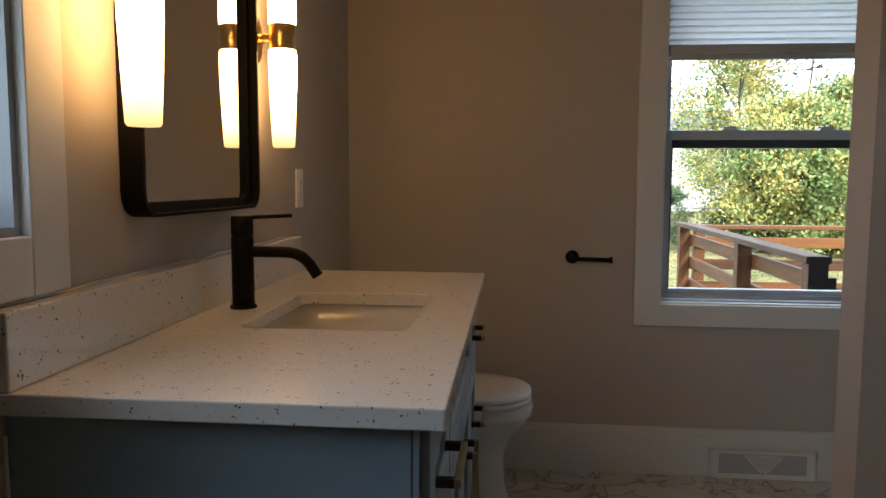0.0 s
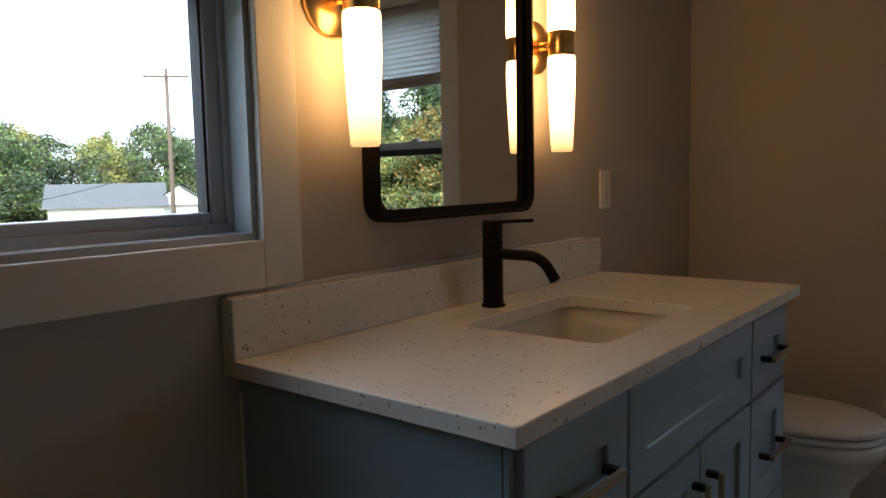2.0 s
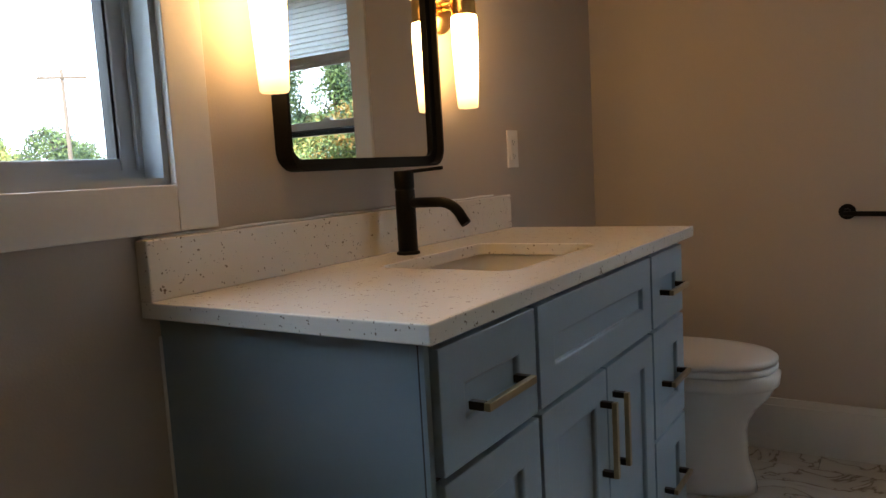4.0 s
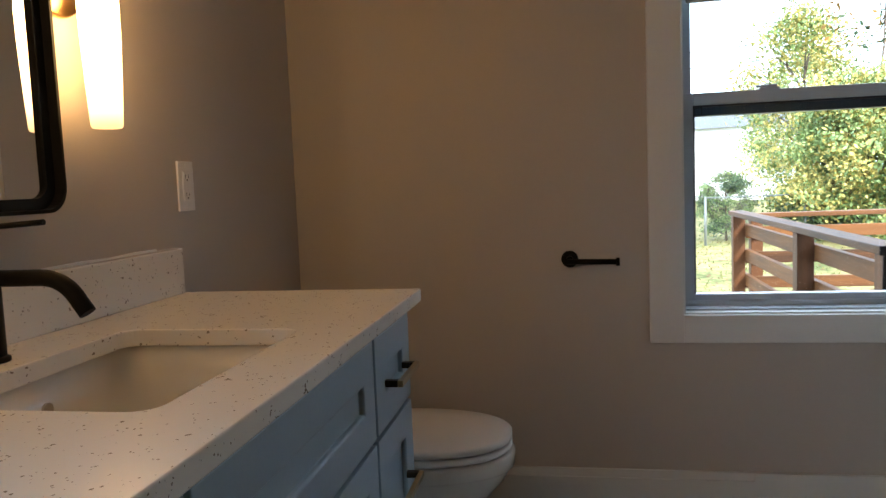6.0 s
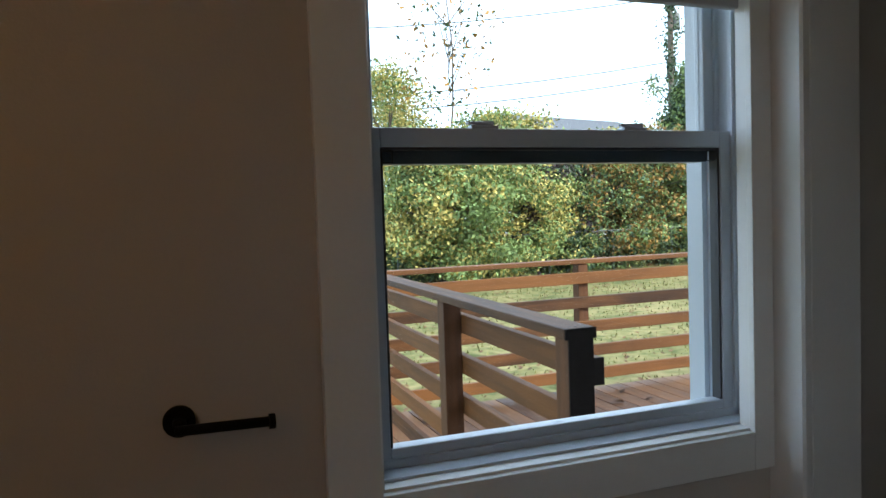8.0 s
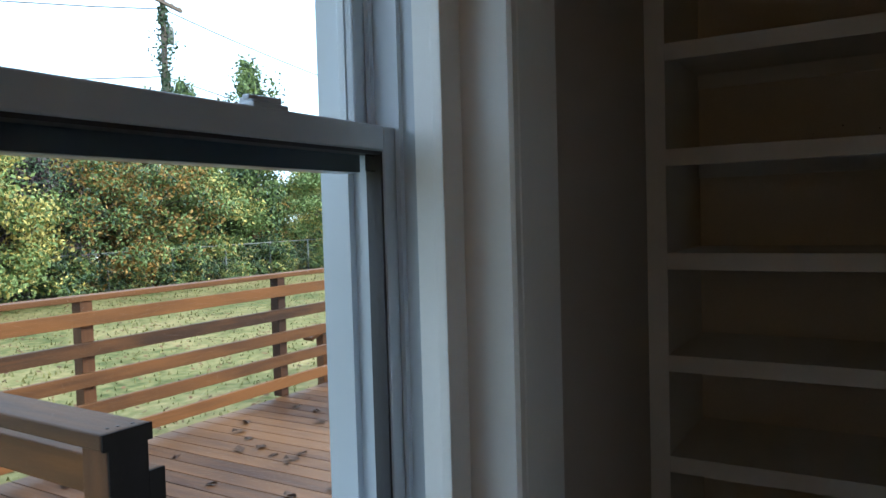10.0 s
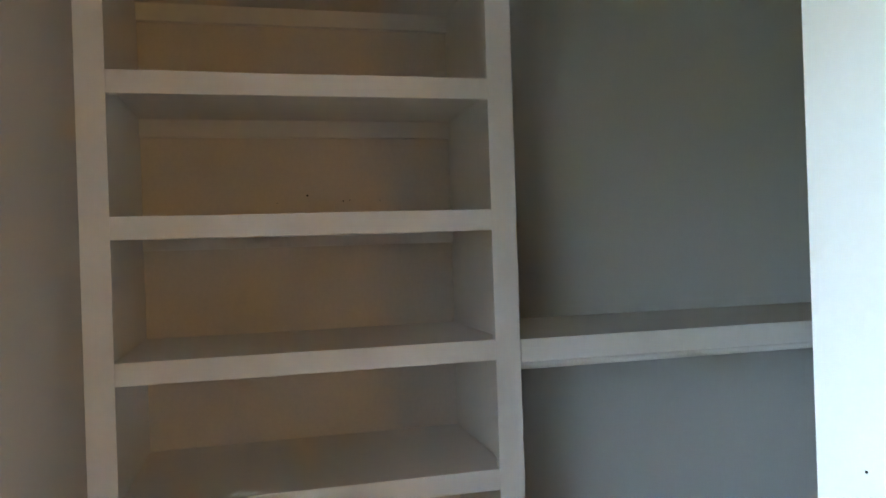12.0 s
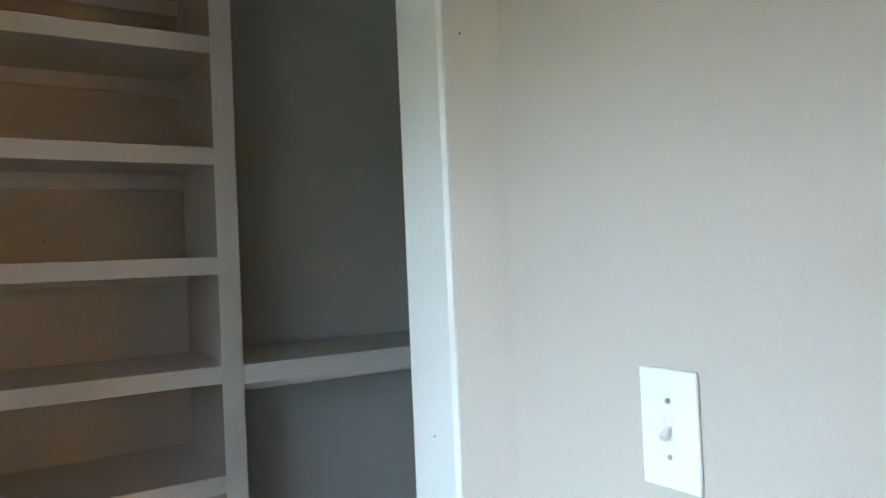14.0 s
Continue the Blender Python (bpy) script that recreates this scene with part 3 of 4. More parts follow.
part("spout", tube(pts, 0.0115, 18), BLACK, faucet)

# ---- mirror ----
mirror = thing("wall_mirror", "tall mirror with a deep rounded black metal frame", "mirror", at=(0, 1.322, 1.514))
MW, MH = 0.560, 0.86
oo = rounded(MW, MH, 0.045, 8)
ii = rounded(MW - 0.012, MH - 0.012, 0.040, 8)
bm = loft([[(0.002, a, b) for a, b in oo], [(0.044, a, b) for a, b in oo], [(0.044, a, b) for a, b in ii], [(0.021, a, b) for a, b in ii]], caps=False)
fr = part("frame", bm, BLACK, mirror)
for f in fr.data.polygons:
    f.use_smooth = False
part("mirror_glass", loft([[(0.004, a, b) for a, b in ii], [(0.020, a, b) for a, b in ii]], smooth=False), MIRROR, mirror, "silvered mirror glass")
inner = rounded(MW - 0.050, MH - 0.050, 0.028, 8)
part("inner_lip", loft([[(0.0202, a, b) for a, b in ii], [(0.026, a, b) for a, b in ii], [(0.026, a, b) for a, b in inner], [(0.0202, a, b) for a, b in inner]], caps=False, smooth=False), BLACK, mirror)

# ---- sconces ----
sconce = thing("wall_sconce", "brass wall sconce with two lit opal glass tubes", "wall lamp", "sconces beside the mirror", at=(0, 0.972, 1.495))
bp = lathe([(0.067, 0), (0.067, 0.006), (0.063, 0.012), (0.030, 0.020), (0.008, 0.022)], 40)
bmesh.ops.rotate(bp, verts=bp.verts, cent=(0, 0, 0), matrix=Matrix.Rotation(radians(90), 3, "Y"))
part("backplate", bp, BRASS, sconce)
part("arm", tube([(0.018, 0, 0), (0.06, 0, 0)], 0.011, 18), BRASS, sconce)
part("collar", lathe([(0.031, -0.031), (0.0325, -0.029), (0.0325, 0.029), (0.031, 0.031)], 36, (0.082, 0, 0)), BRASS, sconce)
for s in (-1, 1):
    prof = [(0.0300, 0.028), (0.0335, 0.032), (0.0345, 0.05), (0.0340, 0.10), (0.0305, 0.19), (0.0270, 0.262), (0.0240, 0.266)]
    g = lathe([(r, s * z) for r, z in prof], 36, (0.082, 0, 0))
    part("glass_shade", g, OPAL, sconce, "glowing frosted glass tube")
copy_thing(sconce, pose(0, 1.672, 1.495))


# ---- outlet, switch, paper holder, register ----
outlet = thing("wall_outlet", "white double socket plate on the wall", "outlet", at=(0, 2.070, 1.125))
part("plate", box(0.0005, 0.006, -0.035, 0.035, -0.058, 0.058, bevel=0.002), PLASTIC, outlet)
part("insert", box(0.006, 0.0075, -0.017, 0.017, -0.034, 0.034, bevel=0.0006), PLASTIC, outlet)
for dz in (-0.021, 0.021):
    sk = part("socket", box(0.0075, 0.0082, -0.0145, 0.0145, dz - 0.012, dz + 0.012), PLASTIC, outlet)
    part("slots", boxes((0.0082, 0.0085, -0.0075, -0.0060, dz - 0.003, dz + 0.006), (0.0082, 0.0085, 0.0060, 0.0075, dz - 0.003, dz + 0.005), (0.0082, 0.0085, -0.002, 0.002, dz - 0.009, dz - 0.005)), SLOT, sk)
for dz in (-0.048, 0.048):
    part("screw", box(0.006, 0.0067, -0.003, 0.003, dz - 0.003, dz + 0.003, bevel=0.0003), PLASTIC, outlet)

switch = thing("light_switch", "white single toggle light switch plate, lever down", "light switch", at=(1.839, P, 1.150))
part("plate", box(-0.0385, 0.0385, 0.0005, 0.006, -0.064, 0.064, bevel=0.002), PLASTIC, switch)
part("collar", boxes((-0.0055, -0.0045, 0.006, 0.0068, -0.013, 0.013), (0.0045, 0.0055, 0.006, 0.0068, -0.013, 0.013), (-0.0045, 0.0045, 0.006, 0.0068, 0.012, 0.013), (-0.0045, 0.0045, 0.006, 0.0068, -0.013, -0.012)), PLASTIC, switch)
tg = box(-0.004, 0.004, -0.002, 0.016, -0.005, 0.004, bevel=0.0015)
bmesh.ops.rotate(tg, verts=tg.verts, cent=(0, 0, 0), matrix=Matrix.Rotation(radians(-32), 3, "X"))
bmesh.ops.translate(tg, verts=tg.verts, vec=(0, 0.004, 0.0))
part("toggle", tg, PLASTIC, switch)
for dz in (-0.030, 0.030):
    sc = part("screw", lathe([(0.003, 0), (0.0028, 0.001)], 12), METAL, switch)
    sc.matrix_local = pose(0, 0.006, dz, -90, 0, 0)

holder = thing("toilet_paper_holder", "matte black toilet paper bar on the wall", "paper holder", at=(0.884, N, 0.858))
rs = lathe([(0.026, 0), (0.026, 0.008), (0.024, 0.010)], 32)
bmesh.ops.rotate(rs, verts=rs.verts, cent=(0, 0, 0), matrix=Matrix.Rotation(radians(90), 3, "X"))
part("rosette", rs, BLACK, holder)
part("stem", tube([(0, -0.008, 0), (0, -0.050, 0)], 0.011, 18), BLACK, holder)
part("bar", tube([(-0.008, -0.052, -0.003), (0.146, -0.052, -0.006)], 0.0085, 18), BLACK, holder)
part("end_cap", tube([(0.138, -0.052, -0.006), (0.148, -0.052, -0.006)], 0.0125, 18), BLACK, holder)

register = thing("floor_register", "white metal baseboard register with slanted louvres", "air vent", at=(1.63, N, 0))
loops = [[(sx * w, y, z) for sx, z in ((-1, 0.0), (1, 0.0), (1, zt), (-1, zt))] for w, y, zt in ((0.203, 0, 0.116), (0.203, -0.012, 0.116), (0.192, -0.022, 0.108))]
part("frame", loft(loops, smooth=False), PLASTIC, register)
part("grille_back", box(-0.165, 0.165, -0.0235, -0.0215, 0.020, 0.098), BLINDRAIL, register, "grey perforated grille")
for k in range(8):
    z = 0.030 + k * 0.0088
    hw = 0.012 + 0.058 * k / 7
    part("slat", box(-hw, hw, -0.0275, -0.0235, z, z + 0.0042), PLASTIC, register)
for s in (-1, 1):
    part("divider", prism([(0, 0), (0.006, 0), (0.006, 0.004), (0, 0.004)], 0, 0.092), PLASTIC, register).matrix_local = pose(0.004 * s, -0.0275, 0.022, 0, s * 44, 0)

# ---- toilet ----
toilet = thing("toilet", "white ceramic two-piece toilet with the lid closed", "toilet", at=(0, 2.385, 0))


def egg(x0, x1, half, z, k=40):
    """A blunt oval outline from x0 (back) to x1 (front)."""
    out = []
    for i in range(k):
        a = 2 * math.pi * i / k
        c, s = math.cos(a), math.sin(a)
        out.append(((x0 + x1) / 2 + (x1 - x0) / 2 * (abs(c) ** 0.86) * (1 if c > 0 else -1), half * (abs(s) ** 0.8) * (1 if s > 0 else -1) * (1 - 0.10 * c), z))
    return out


part("pedestal", loft([egg(0.16, 0.66, 0.115, 0.0), egg(0.16, 0.655, 0.113, 0.03), egg(0.17, 0.635, 0.100, 0.10), egg(0.17, 0.63, 0.100, 0.20), egg(0.165, 0.640, 0.112, 0.235), egg(0.165, 0.665, 0.135, 0.275), egg(0.16, 0.700, 0.163, 0.315), egg(0.16, 0.716, 0.175, 0.345), egg(0.16, 0.719, 0.178, 0.352), egg(0.16, 0.728, 0.185, 0.356), egg(0.16, 0.730, 0.187, 0.388), egg(0.17, 0.718, 0.178, 0.398)]), CERAMIC, toilet)
part("seat", loft([egg(0.235, 0.716, 0.178, 0.399), egg(0.23, 0.722, 0.184, 0.404), egg(0.23, 0.722, 0.184, 0.414), egg(0.235, 0.718, 0.180, 0.418)]), PLASTIC, toilet)
part("lid", loft([egg(0.235, 0.715, 0.178, 0.421), egg(0.23, 0.722, 0.184, 0.425), egg(0.23, 0.722, 0.184, 0.436), egg(0.24, 0.712, 0.176, 0.443), egg(0.30, 0.64, 0.12, 0.446)]), PLASTIC, toilet)
tk = [[(0.115 + x * s, y * s, z) for x, y in rounded(0.19, 0.40, 0.04, 6)] for s, z in ((0.88, 0.396), (0.93, 0.42), (1.0, 0.746))]
part("tank", loft(tk), CERAMIC, toilet)
ld = [[(0.117 + x * s, y * s, z) for x, y in rounded(0.215, 0.43, 0.05, 6)] for s, z in ((0.96, 0.7465), (1.0, 0.754), (1.0, 0.778), (0.97, 0.786))]
part("tank_lid", loft(ld), CERAMIC, toilet)
part("flush_lever", tube([(0.212, 0.13, 0.70), (0.226, 0.13, 0.70), (0.230, 0.07, 0.695)], 0.006, 10), METAL, toilet)

# ---- closet shelves ----
SX, SB = 3.140, 3.572
Y0, Y1 = 1.985, 2.722
unit = thing("built_in_shelves", "white painted built-in closet shelves, empty", "shelf unit")
part("stile", box(SX, SX + 0.02, Y1, N - 0.001, 0, 2.36), SHELF, unit)
part("stile", box(SX, SX + 0.02, 1.931, Y0, 0, 2.36), SHELF, unit)
part("side_panel", box(SX + 0.02, SB, Y1 + 0.004, Y1 + 0.022, 0, 2.36), SHELF, unit)
part("divider_panel", box(SX + 0.02, SB, 1.940, 1.962, 0, 2.36), SHELF, unit)
part("back_panel", box(SB - 0.008, SB, 1.962, Y1 + 0.004, 0, 2.36), TANPANEL, unit, "tan painted back panel")
for zt in (0.295, 0.565, 0.835, 1.105, 1.376, 1.649, 1.928, 2.165):
    sh = part("shelf", box(SX + 0.021, SB - 0.008, 1.962, Y1 + 0.004, zt - 0.02, zt - 0.001), SHELF, unit)
    part("shelf_edge", box(SX + 0.001, SX + 0.0205, Y0, Y1, zt - 0.044, zt, bevel=0.0015), SHELF, sh)
    part("cleat", box(SB - 0.026, SB - 0.008, 1.9625, Y1 + 0.0035, zt - 0.062, zt - 0.02), SHELF, sh)
part("top_rail", box(SX - 0.001, SX + 0.019, 1.931, N - 0.001, 2.36, 2.42), SHELF, unit)
for y, z, r in ((2.335, 1.443, 0.0024), (2.245, 1.428, 0.0017), (2.228, 1.430, 0.0015), (2.41, 1.425, 0.001), (2.15, 1.428, 0.001)):
    part("nail_hole", tube([(SB - 0.0095, y, z), (SB - 0.0075, y, z)], r, 8), SLOT, unit, "dark nail hole")

bay = thing("closet_shelf", "deep white closet shelf over a hanging rail", "shelf")
part("board", box(SX + 0.021, SB - 0.001, 0.401, 1.939, 1.082, 1.101), SHELF, bay)
part("edge_board", box(SX + 0.001, SX + 0.0205, 0.401, 1.930, 1.053, 1.102, bevel=0.0015), SHELF, bay)
part("hanging_rail", tube([(SX + 0.06, 0.402, 1.040), (SX + 0.06, 1.938, 1.040)], 0.012, 16), SHELF, bay)

# ---- deck and railing outside ----
DZ = -0.30
deck = thing("deck", "stained wooden deck strewn with dry leaves", "deck")
deck["kind"] = "structure"
part("joists", boxes(*[(1.95, 9.3, 3.02 + i * 0.6, 3.06 + i * 0.6, DZ - 0.18, DZ - 0.027) for i in range(7)]), RAIL, deck)
pm = box(-0.069, 0.069, 0, 3.78, -0.026, 0, bevel=0.003)
pb = bpy.data.meshes.new("plank")
finish(pm), pm.to_mesh(pb), pm.free()
pb.materials.append(DECK)
for i in range(50):
    piece("plank", pb, deck, 2.03 + i * 0.145, 2.97 + 0.004 * math.sin(i * 5.1), DZ)


def railing(name, p0, p1, top, posts, label, z_base, side=1, end=-0.05):
    """Posts, five boards and a flat cap between two points."""
    a, b = Vector((*p0, 0)), Vector((*p1, 0))
    run = (b - a).length
    yaw = math.degrees(math.atan2(b.y - a.y, b.x - a.x))
    r = thing(name, label, "railing", at=(a.x, a.y, 0), turn=yaw)
    part("cap", box(end, run + 0.05, -0.058, 0.058, top - 0.036, top, bevel=0.004), RAIL, r)
    for s in posts:
        part("post", box(s - 0.045, s + 0.045, -0.045, 0.045, z_base, top - 0.0385, bevel=0.004), POSTWOOD, r)
    stops = sorted(posts)
    for q, z in enumerate((0.640, 0.440, 0.240, 0.040, -0.155)):
        part("board", box(max(end, -0.04), run + 0.04, *sorted((side * 0.046, side * 0.084)), z - 0.046 + top - 0.79, z + 0.046 + top - 0.79, bevel=0.004), RAIL, r)
    return r


side = railing("deck_railing", (2.135, 3.60), (2.20, 6.70), 0.795, (0.03, 1.24, 3.06), "stained wooden deck railing with horizontal boards", DZ, -1, -0.015)
# thin sheets that paint the house-facing side as shaded
part("post_face_shade", boxes((-0.022, -0.0155, -0.058, 0.058, 0.7585, 0.7945), (-0.022, -0.0155, -0.0455, 0.0455, DZ, 0.7585)), POSTSHADE, side, "end post face with shade painted dark")
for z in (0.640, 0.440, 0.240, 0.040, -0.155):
    part("board_end_shade", box(-0.022, -0.0155, -0.0845, -0.046, z - 0.041, z + 0.051), POSTSHADE, side, "sawn end of a board with shade painted dark")
for y in (-0.03, 0.0, 0.022):
    part("screw", lathe([(0.004, 0), (0.004, 0.0012)], 8, (0.012 + y * 0.2, y, 0.795)), SLOT, side)
railing("deck_railing", (9.2, 6.82), (2.28, 6.74), 0.770, (0.05, 1.65, 3.30, 5.13, 6.85), "stained wooden deck railing at the lawn", DZ)
stair = thing("stair_handrail", "stained wooden handrail of the steps down to the lawn", "handrail", at=(6.95, 7.2, -0.66))
part("post", box(-0.045, 0.045, -0.045, 0.045, 0, 0.72, bevel=0.004), POSTWOOD, stair)
part("post", box(0.855, 0.945, -0.045, 0.045, 0, 0.98, bevel=0.004), POSTWOOD, stair)
hr = box(-0.62, 0.62, -0.058, 0.058, -0.018, 0.018, bevel=0.004)
bmesh.ops.rotate(hr, verts=hr.verts, cent=(0, 0, 0), matrix=Matrix.Rotation(radians(-16), 3, "Y"))
bmesh.ops.translate(hr, verts=hr.verts, vec=(0.37, 0, 0.87))
part("rail", hr, RAIL, stair)
rng = random.Random(4)
lm = bmesh.new()
vs = [lm.verts.new(p) for p in ((-0.028, 0, 0.004), (-0.008, -0.017, 0.010), (0.026, -0.006, 0.018), (0.034, 0.004, 0.006), (0.006, 0.018, 0.012))]
lm.faces.new(vs)
bmesh.ops.solidify(lm, geom=lm.faces[:], thickness=0.0015)
lme = bpy.data.meshes.new("dry_leaf")
finish(lm), lm.to_mesh(lme), lm.free()
lme.materials.append(DEADLEAF)
for i in range(90):
    ob = new("dry_leaf", lme)
    s = rng.uniform(0.8, 1.9)
    ob.matrix_world = pose(rng.uniform(2.3, 6.0), rng.uniform(3.3, 6.5), DZ, rng.uniform(-12, 12), 0, rng.uniform(0, 360)) @ Matrix.Diagonal((s, s, s, 1))
    tagged(ob, "dry brown fallen leaf lying on the deck", "leaf", "fallen leaves on the deck")

# ---- ground ----
def ground_z(x, y):
    """Height of the land: a lawn behind the house, falling away on the street side."""
    west = min(1.0, max(0.0, (-x - 3.0) / 22.0))
    return -0.62 - 4.6 * west * west * (3 - 2 * west)


def ticks(lo, hi, step, far):
    a = list(np.arange(lo, hi + 0.01, step))
    return [-far, -far / 2, -far / 5] + a + [far / 5, far / 2, far]


gx, gy = ticks(-60, 60, 2.0, 1500), ticks(-60, 80, 2.0, 1500)
gv = [(x, y, ground_z(x, y) + (0.04 * noise.noise((x * 0.3, y * 0.3, 0)) if abs(x) < 60 else 0)) for y in gy for x in gx]
gw = len(gx)
gf = [(j * gw + i, j * gw + i + 1, (j + 1) * gw + i + 1, (j + 1) * gw + i) for j in range(len(gy) - 1) for i in range(gw - 1)]
me = bpy.data.meshes.new("ground")
me.from_pydata(gv, [], gf)
me.materials.append(GRASS)
tagged(new("ground", me), "autumn lawn with yellowing grass and leaves", "ground", kind="structure")

rng = np.random.default_rng(7)
cnt = 14000
bx, by = rng.uniform(0.5, 26, cnt), 7.0 + rng.uniform(0, 1, cnt) ** 1.4 * 15
ang, hh = rng.uniform(0, 6.28, cnt), rng.uniform(0.01, 0.05, cnt)
gvs, gfs = [], []
for i in range(cnt):
    x, y, z = bx[i], by[i], -0.66
    c, s, w = math.cos(ang[i]), math.sin(ang[i]), 0.03
    k = len(gvs)
    gvs += [(x - c * w, y - s * w, z), (x + c * w, y + s * w, z), (x + s * 0.03, y - c * 0.03, z + hh[i] + 0.05)]
    gfs.append((k, k + 1, k + 2))
me = bpy.data.meshes.new("grass")
me.from_pydata(gvs, [], gfs)
me.materials.append(BLADE)
tagged(new("grass", me), "tufts of thin yellow-green grass", "grass", kind="stuff")


cnt = 7000
bx, by = rng.uniform(0.0, 26, cnt), 6.95 + rng.uniform(0, 1, cnt) ** 1.3 * 13
gvs, gfs = [], []
for i in range(cnt):
    x, y, z = bx[i], by[i], ground_z(bx[i], by[i]) + 0.03 + 0.02 * ((i * 7) % 5) / 5
    a, r = rng.uniform(0, 6.28), rng.uniform(0.02, 0.05)
    c, s = math.cos(a) * r, math.sin(a) * r
    k = len(gvs)
    gvs += [(x - c, y - s, z), (x + s * 0.6, y - c * 0.6, z + 0.012), (x + c, y + s, z + 0.02), (x - s * 0.6, y + c * 0.6, z + 0.005)]
    gfs.append((k, k + 1, k + 2, k + 3))
me = bpy.data.meshes.new("lawn_leaves")
me.from_pydata(gvs, [], gfs)
me.materials.append(LAWNLEAF)
tagged(new("lawn_leaves", me), "scattered brown and tan leaves on the lawn", "fallen leaves", kind="stuff")


# ---- trees ----
def tree(name, seed, height, spread, kind, leaves, size, trunk=0.12, low=0.15, label="", shape=1.0):
    """A tapered trunk with limbs, and a crown of small leaves in clumps."""
    r = np.random.default_rng(seed)
    t = thing(name, label, "tree" if name != "shrub" else "shrub")
    bm = tube([(0.05 * height * 0.3 * math.sin(i * 1.7 + seed), 0.05 * height * 0.3 * math.cos(i * 1.3 + seed) - 0.05 * height * 0.3, height * 0.85 * i / 6 - 0.1) for i in range(7)], [trunk * (1 - i / 7.5) for i in range(7)], 9)
    me = bpy.data.meshes.new("limbs")
    tips = []
    for q in range(11):
        a, z = r.uniform(0, 6.28), height * r.uniform(max(low, 0.15), 0.7)
        ln = spread * r.uniform(0.5, 0.85)
        end = (ln * math.cos(a), ln * math.sin(a), z + height * r.uniform(0.08, 0.28))
        br = tube([(0, 0, z), (end[0] * 0.5, end[1] * 0.5, z + (end[2] - z) * 0.65), end], [trunk * 0.4, trunk * 0.24, trunk * 0.06], 5)
        br.to_mesh(me), br.free()
        bm.from_mesh(me)
        tips.append(end)
    bpy.data.meshes.remove(me)
    part("trunk", bm, BARK, t)
    # clump centres on an uneven crown
    n_c = 64
    cs = []
    for q in range(n_c):
        u = r.uniform(0, 1)
        z = height * (low + (1 - low) * u)
        prof = (math.sin(math.pi * min(1, u * 0.82 + 0.16)) ** 0.7) if shape > 0 else (1 - u) ** 0.9 + 0.05
        rad = spread * prof * math.sqrt(r.uniform(0.15, 1.0))
        a = r.uniform(0, 6.28)
        cs.append((rad * math.cos(a), rad * math.sin(a), z))
    cs = np.array(cs + tips)
    cl = r.integers(0, len(cs), leaves)
    p = cs[cl] + r.normal(0, 1, (leaves, 3)) * np.array([spread * 0.115, spread * 0.115, height * 0.042])
    u = r.normal(0, 1, (leaves, 3))
    u /= np.linalg.norm(u, axis=1)[:, None]
    w = np.cross(u, r.normal(0, 1, (leaves, 3)))
    w /= np.linalg.norm(w, axis=1)[:, None]
    sz = size * r.uniform(0.6, 1.3, leaves)[:, None]
    q = np.stack([p - u * sz, p + w * sz * 0.55, p + u * sz, p - w * sz * 0.55], 1).reshape(-1, 3)
    me = bpy.data.meshes.new("crown")
    me.from_pydata(q.tolist(), [], np.arange(leaves * 4).reshape(-1, 4).tolist())
    kinds = kind if isinstance(kind, tuple) else (kind,)
    for k in kinds:
        me.materials.append(LEAF[k])
    pick = (r.random(leaves) + 0.35 * np.sin(cl * 2.1) + 0.5) * 0.5 * len(kinds)
    me.polygons.foreach_set("material_index", np.clip(pick.astype(int), 0, len(kinds) - 1))
    cr = new("crown", me)
    cr.parent = t
    return t


BASE = [
    tree("broadleaf_tree", 1, 4.6, 2.3, ("green", "yellow"), 30000, 0.056, 0.10, 0.04, "leafy green and yellow tree at the lawn's edge"),
    tree("broadleaf_tree", 2, 3.4, 2.1, ("green", "green", "yellow"), 28000, 0.055, 0.08, 0.03, "dense green shrubby tree with yellow tips"),
    tree("broadleaf_tree", 3, 3.9, 2.0, ("dark", "green", "orange", "dark"), 26000, 0.055, 0.08, 0.03, "autumn tree with orange and dark green leaves"),
    tree("broadleaf_tree", 4, 3.6, 1.7, ("purple", "dark"), 13000, 0.052, 0.08, 0.04, "dark purple-leaved tree behind the fence"),
    tree("conifer_tree", 5, 7.0, 1.5, ("dark", "green"), 13000, 0.075, 0.12, 0.08, "slim dark green conifer beyond the fence", -1),
    tree("broadleaf_tree", 6, 9.0, 3.0, ("yellow", "green"), 12000, 0.085, 0.14, 0.2, "tall thin yellowing tree beyond the lawn"),
    tree("broadleaf_tree", 8, 12.0, 1.5, ("dark", "orange"), 700, 0.085, 0.05, 0.4, "tall sparse tree with few remaining leaves"),
    tree("broadleaf_tree", 9, 4.8, 2.0, ("dark", "dark", "green", "purple"), 22000, 0.06, 0.10, 0.05, "dark green woodland tree behind the houses"),
    tree("shrub", 11, 1.25, 1.0, ("dark", "dark", "green", "yellow"), 8000, 0.045, 0.03, 0.02, "low dark ivy-covered shrub at the fence"),
]


def plant(k, x, y, s, turn, z=None):
    z = ground_z(x, y) - 0.05 if z is None else z
    return copy_thing(BASE[k], pose(x, y, z, 0, 0, turn) @ Matrix.Diagonal((s, s, s, 1)))


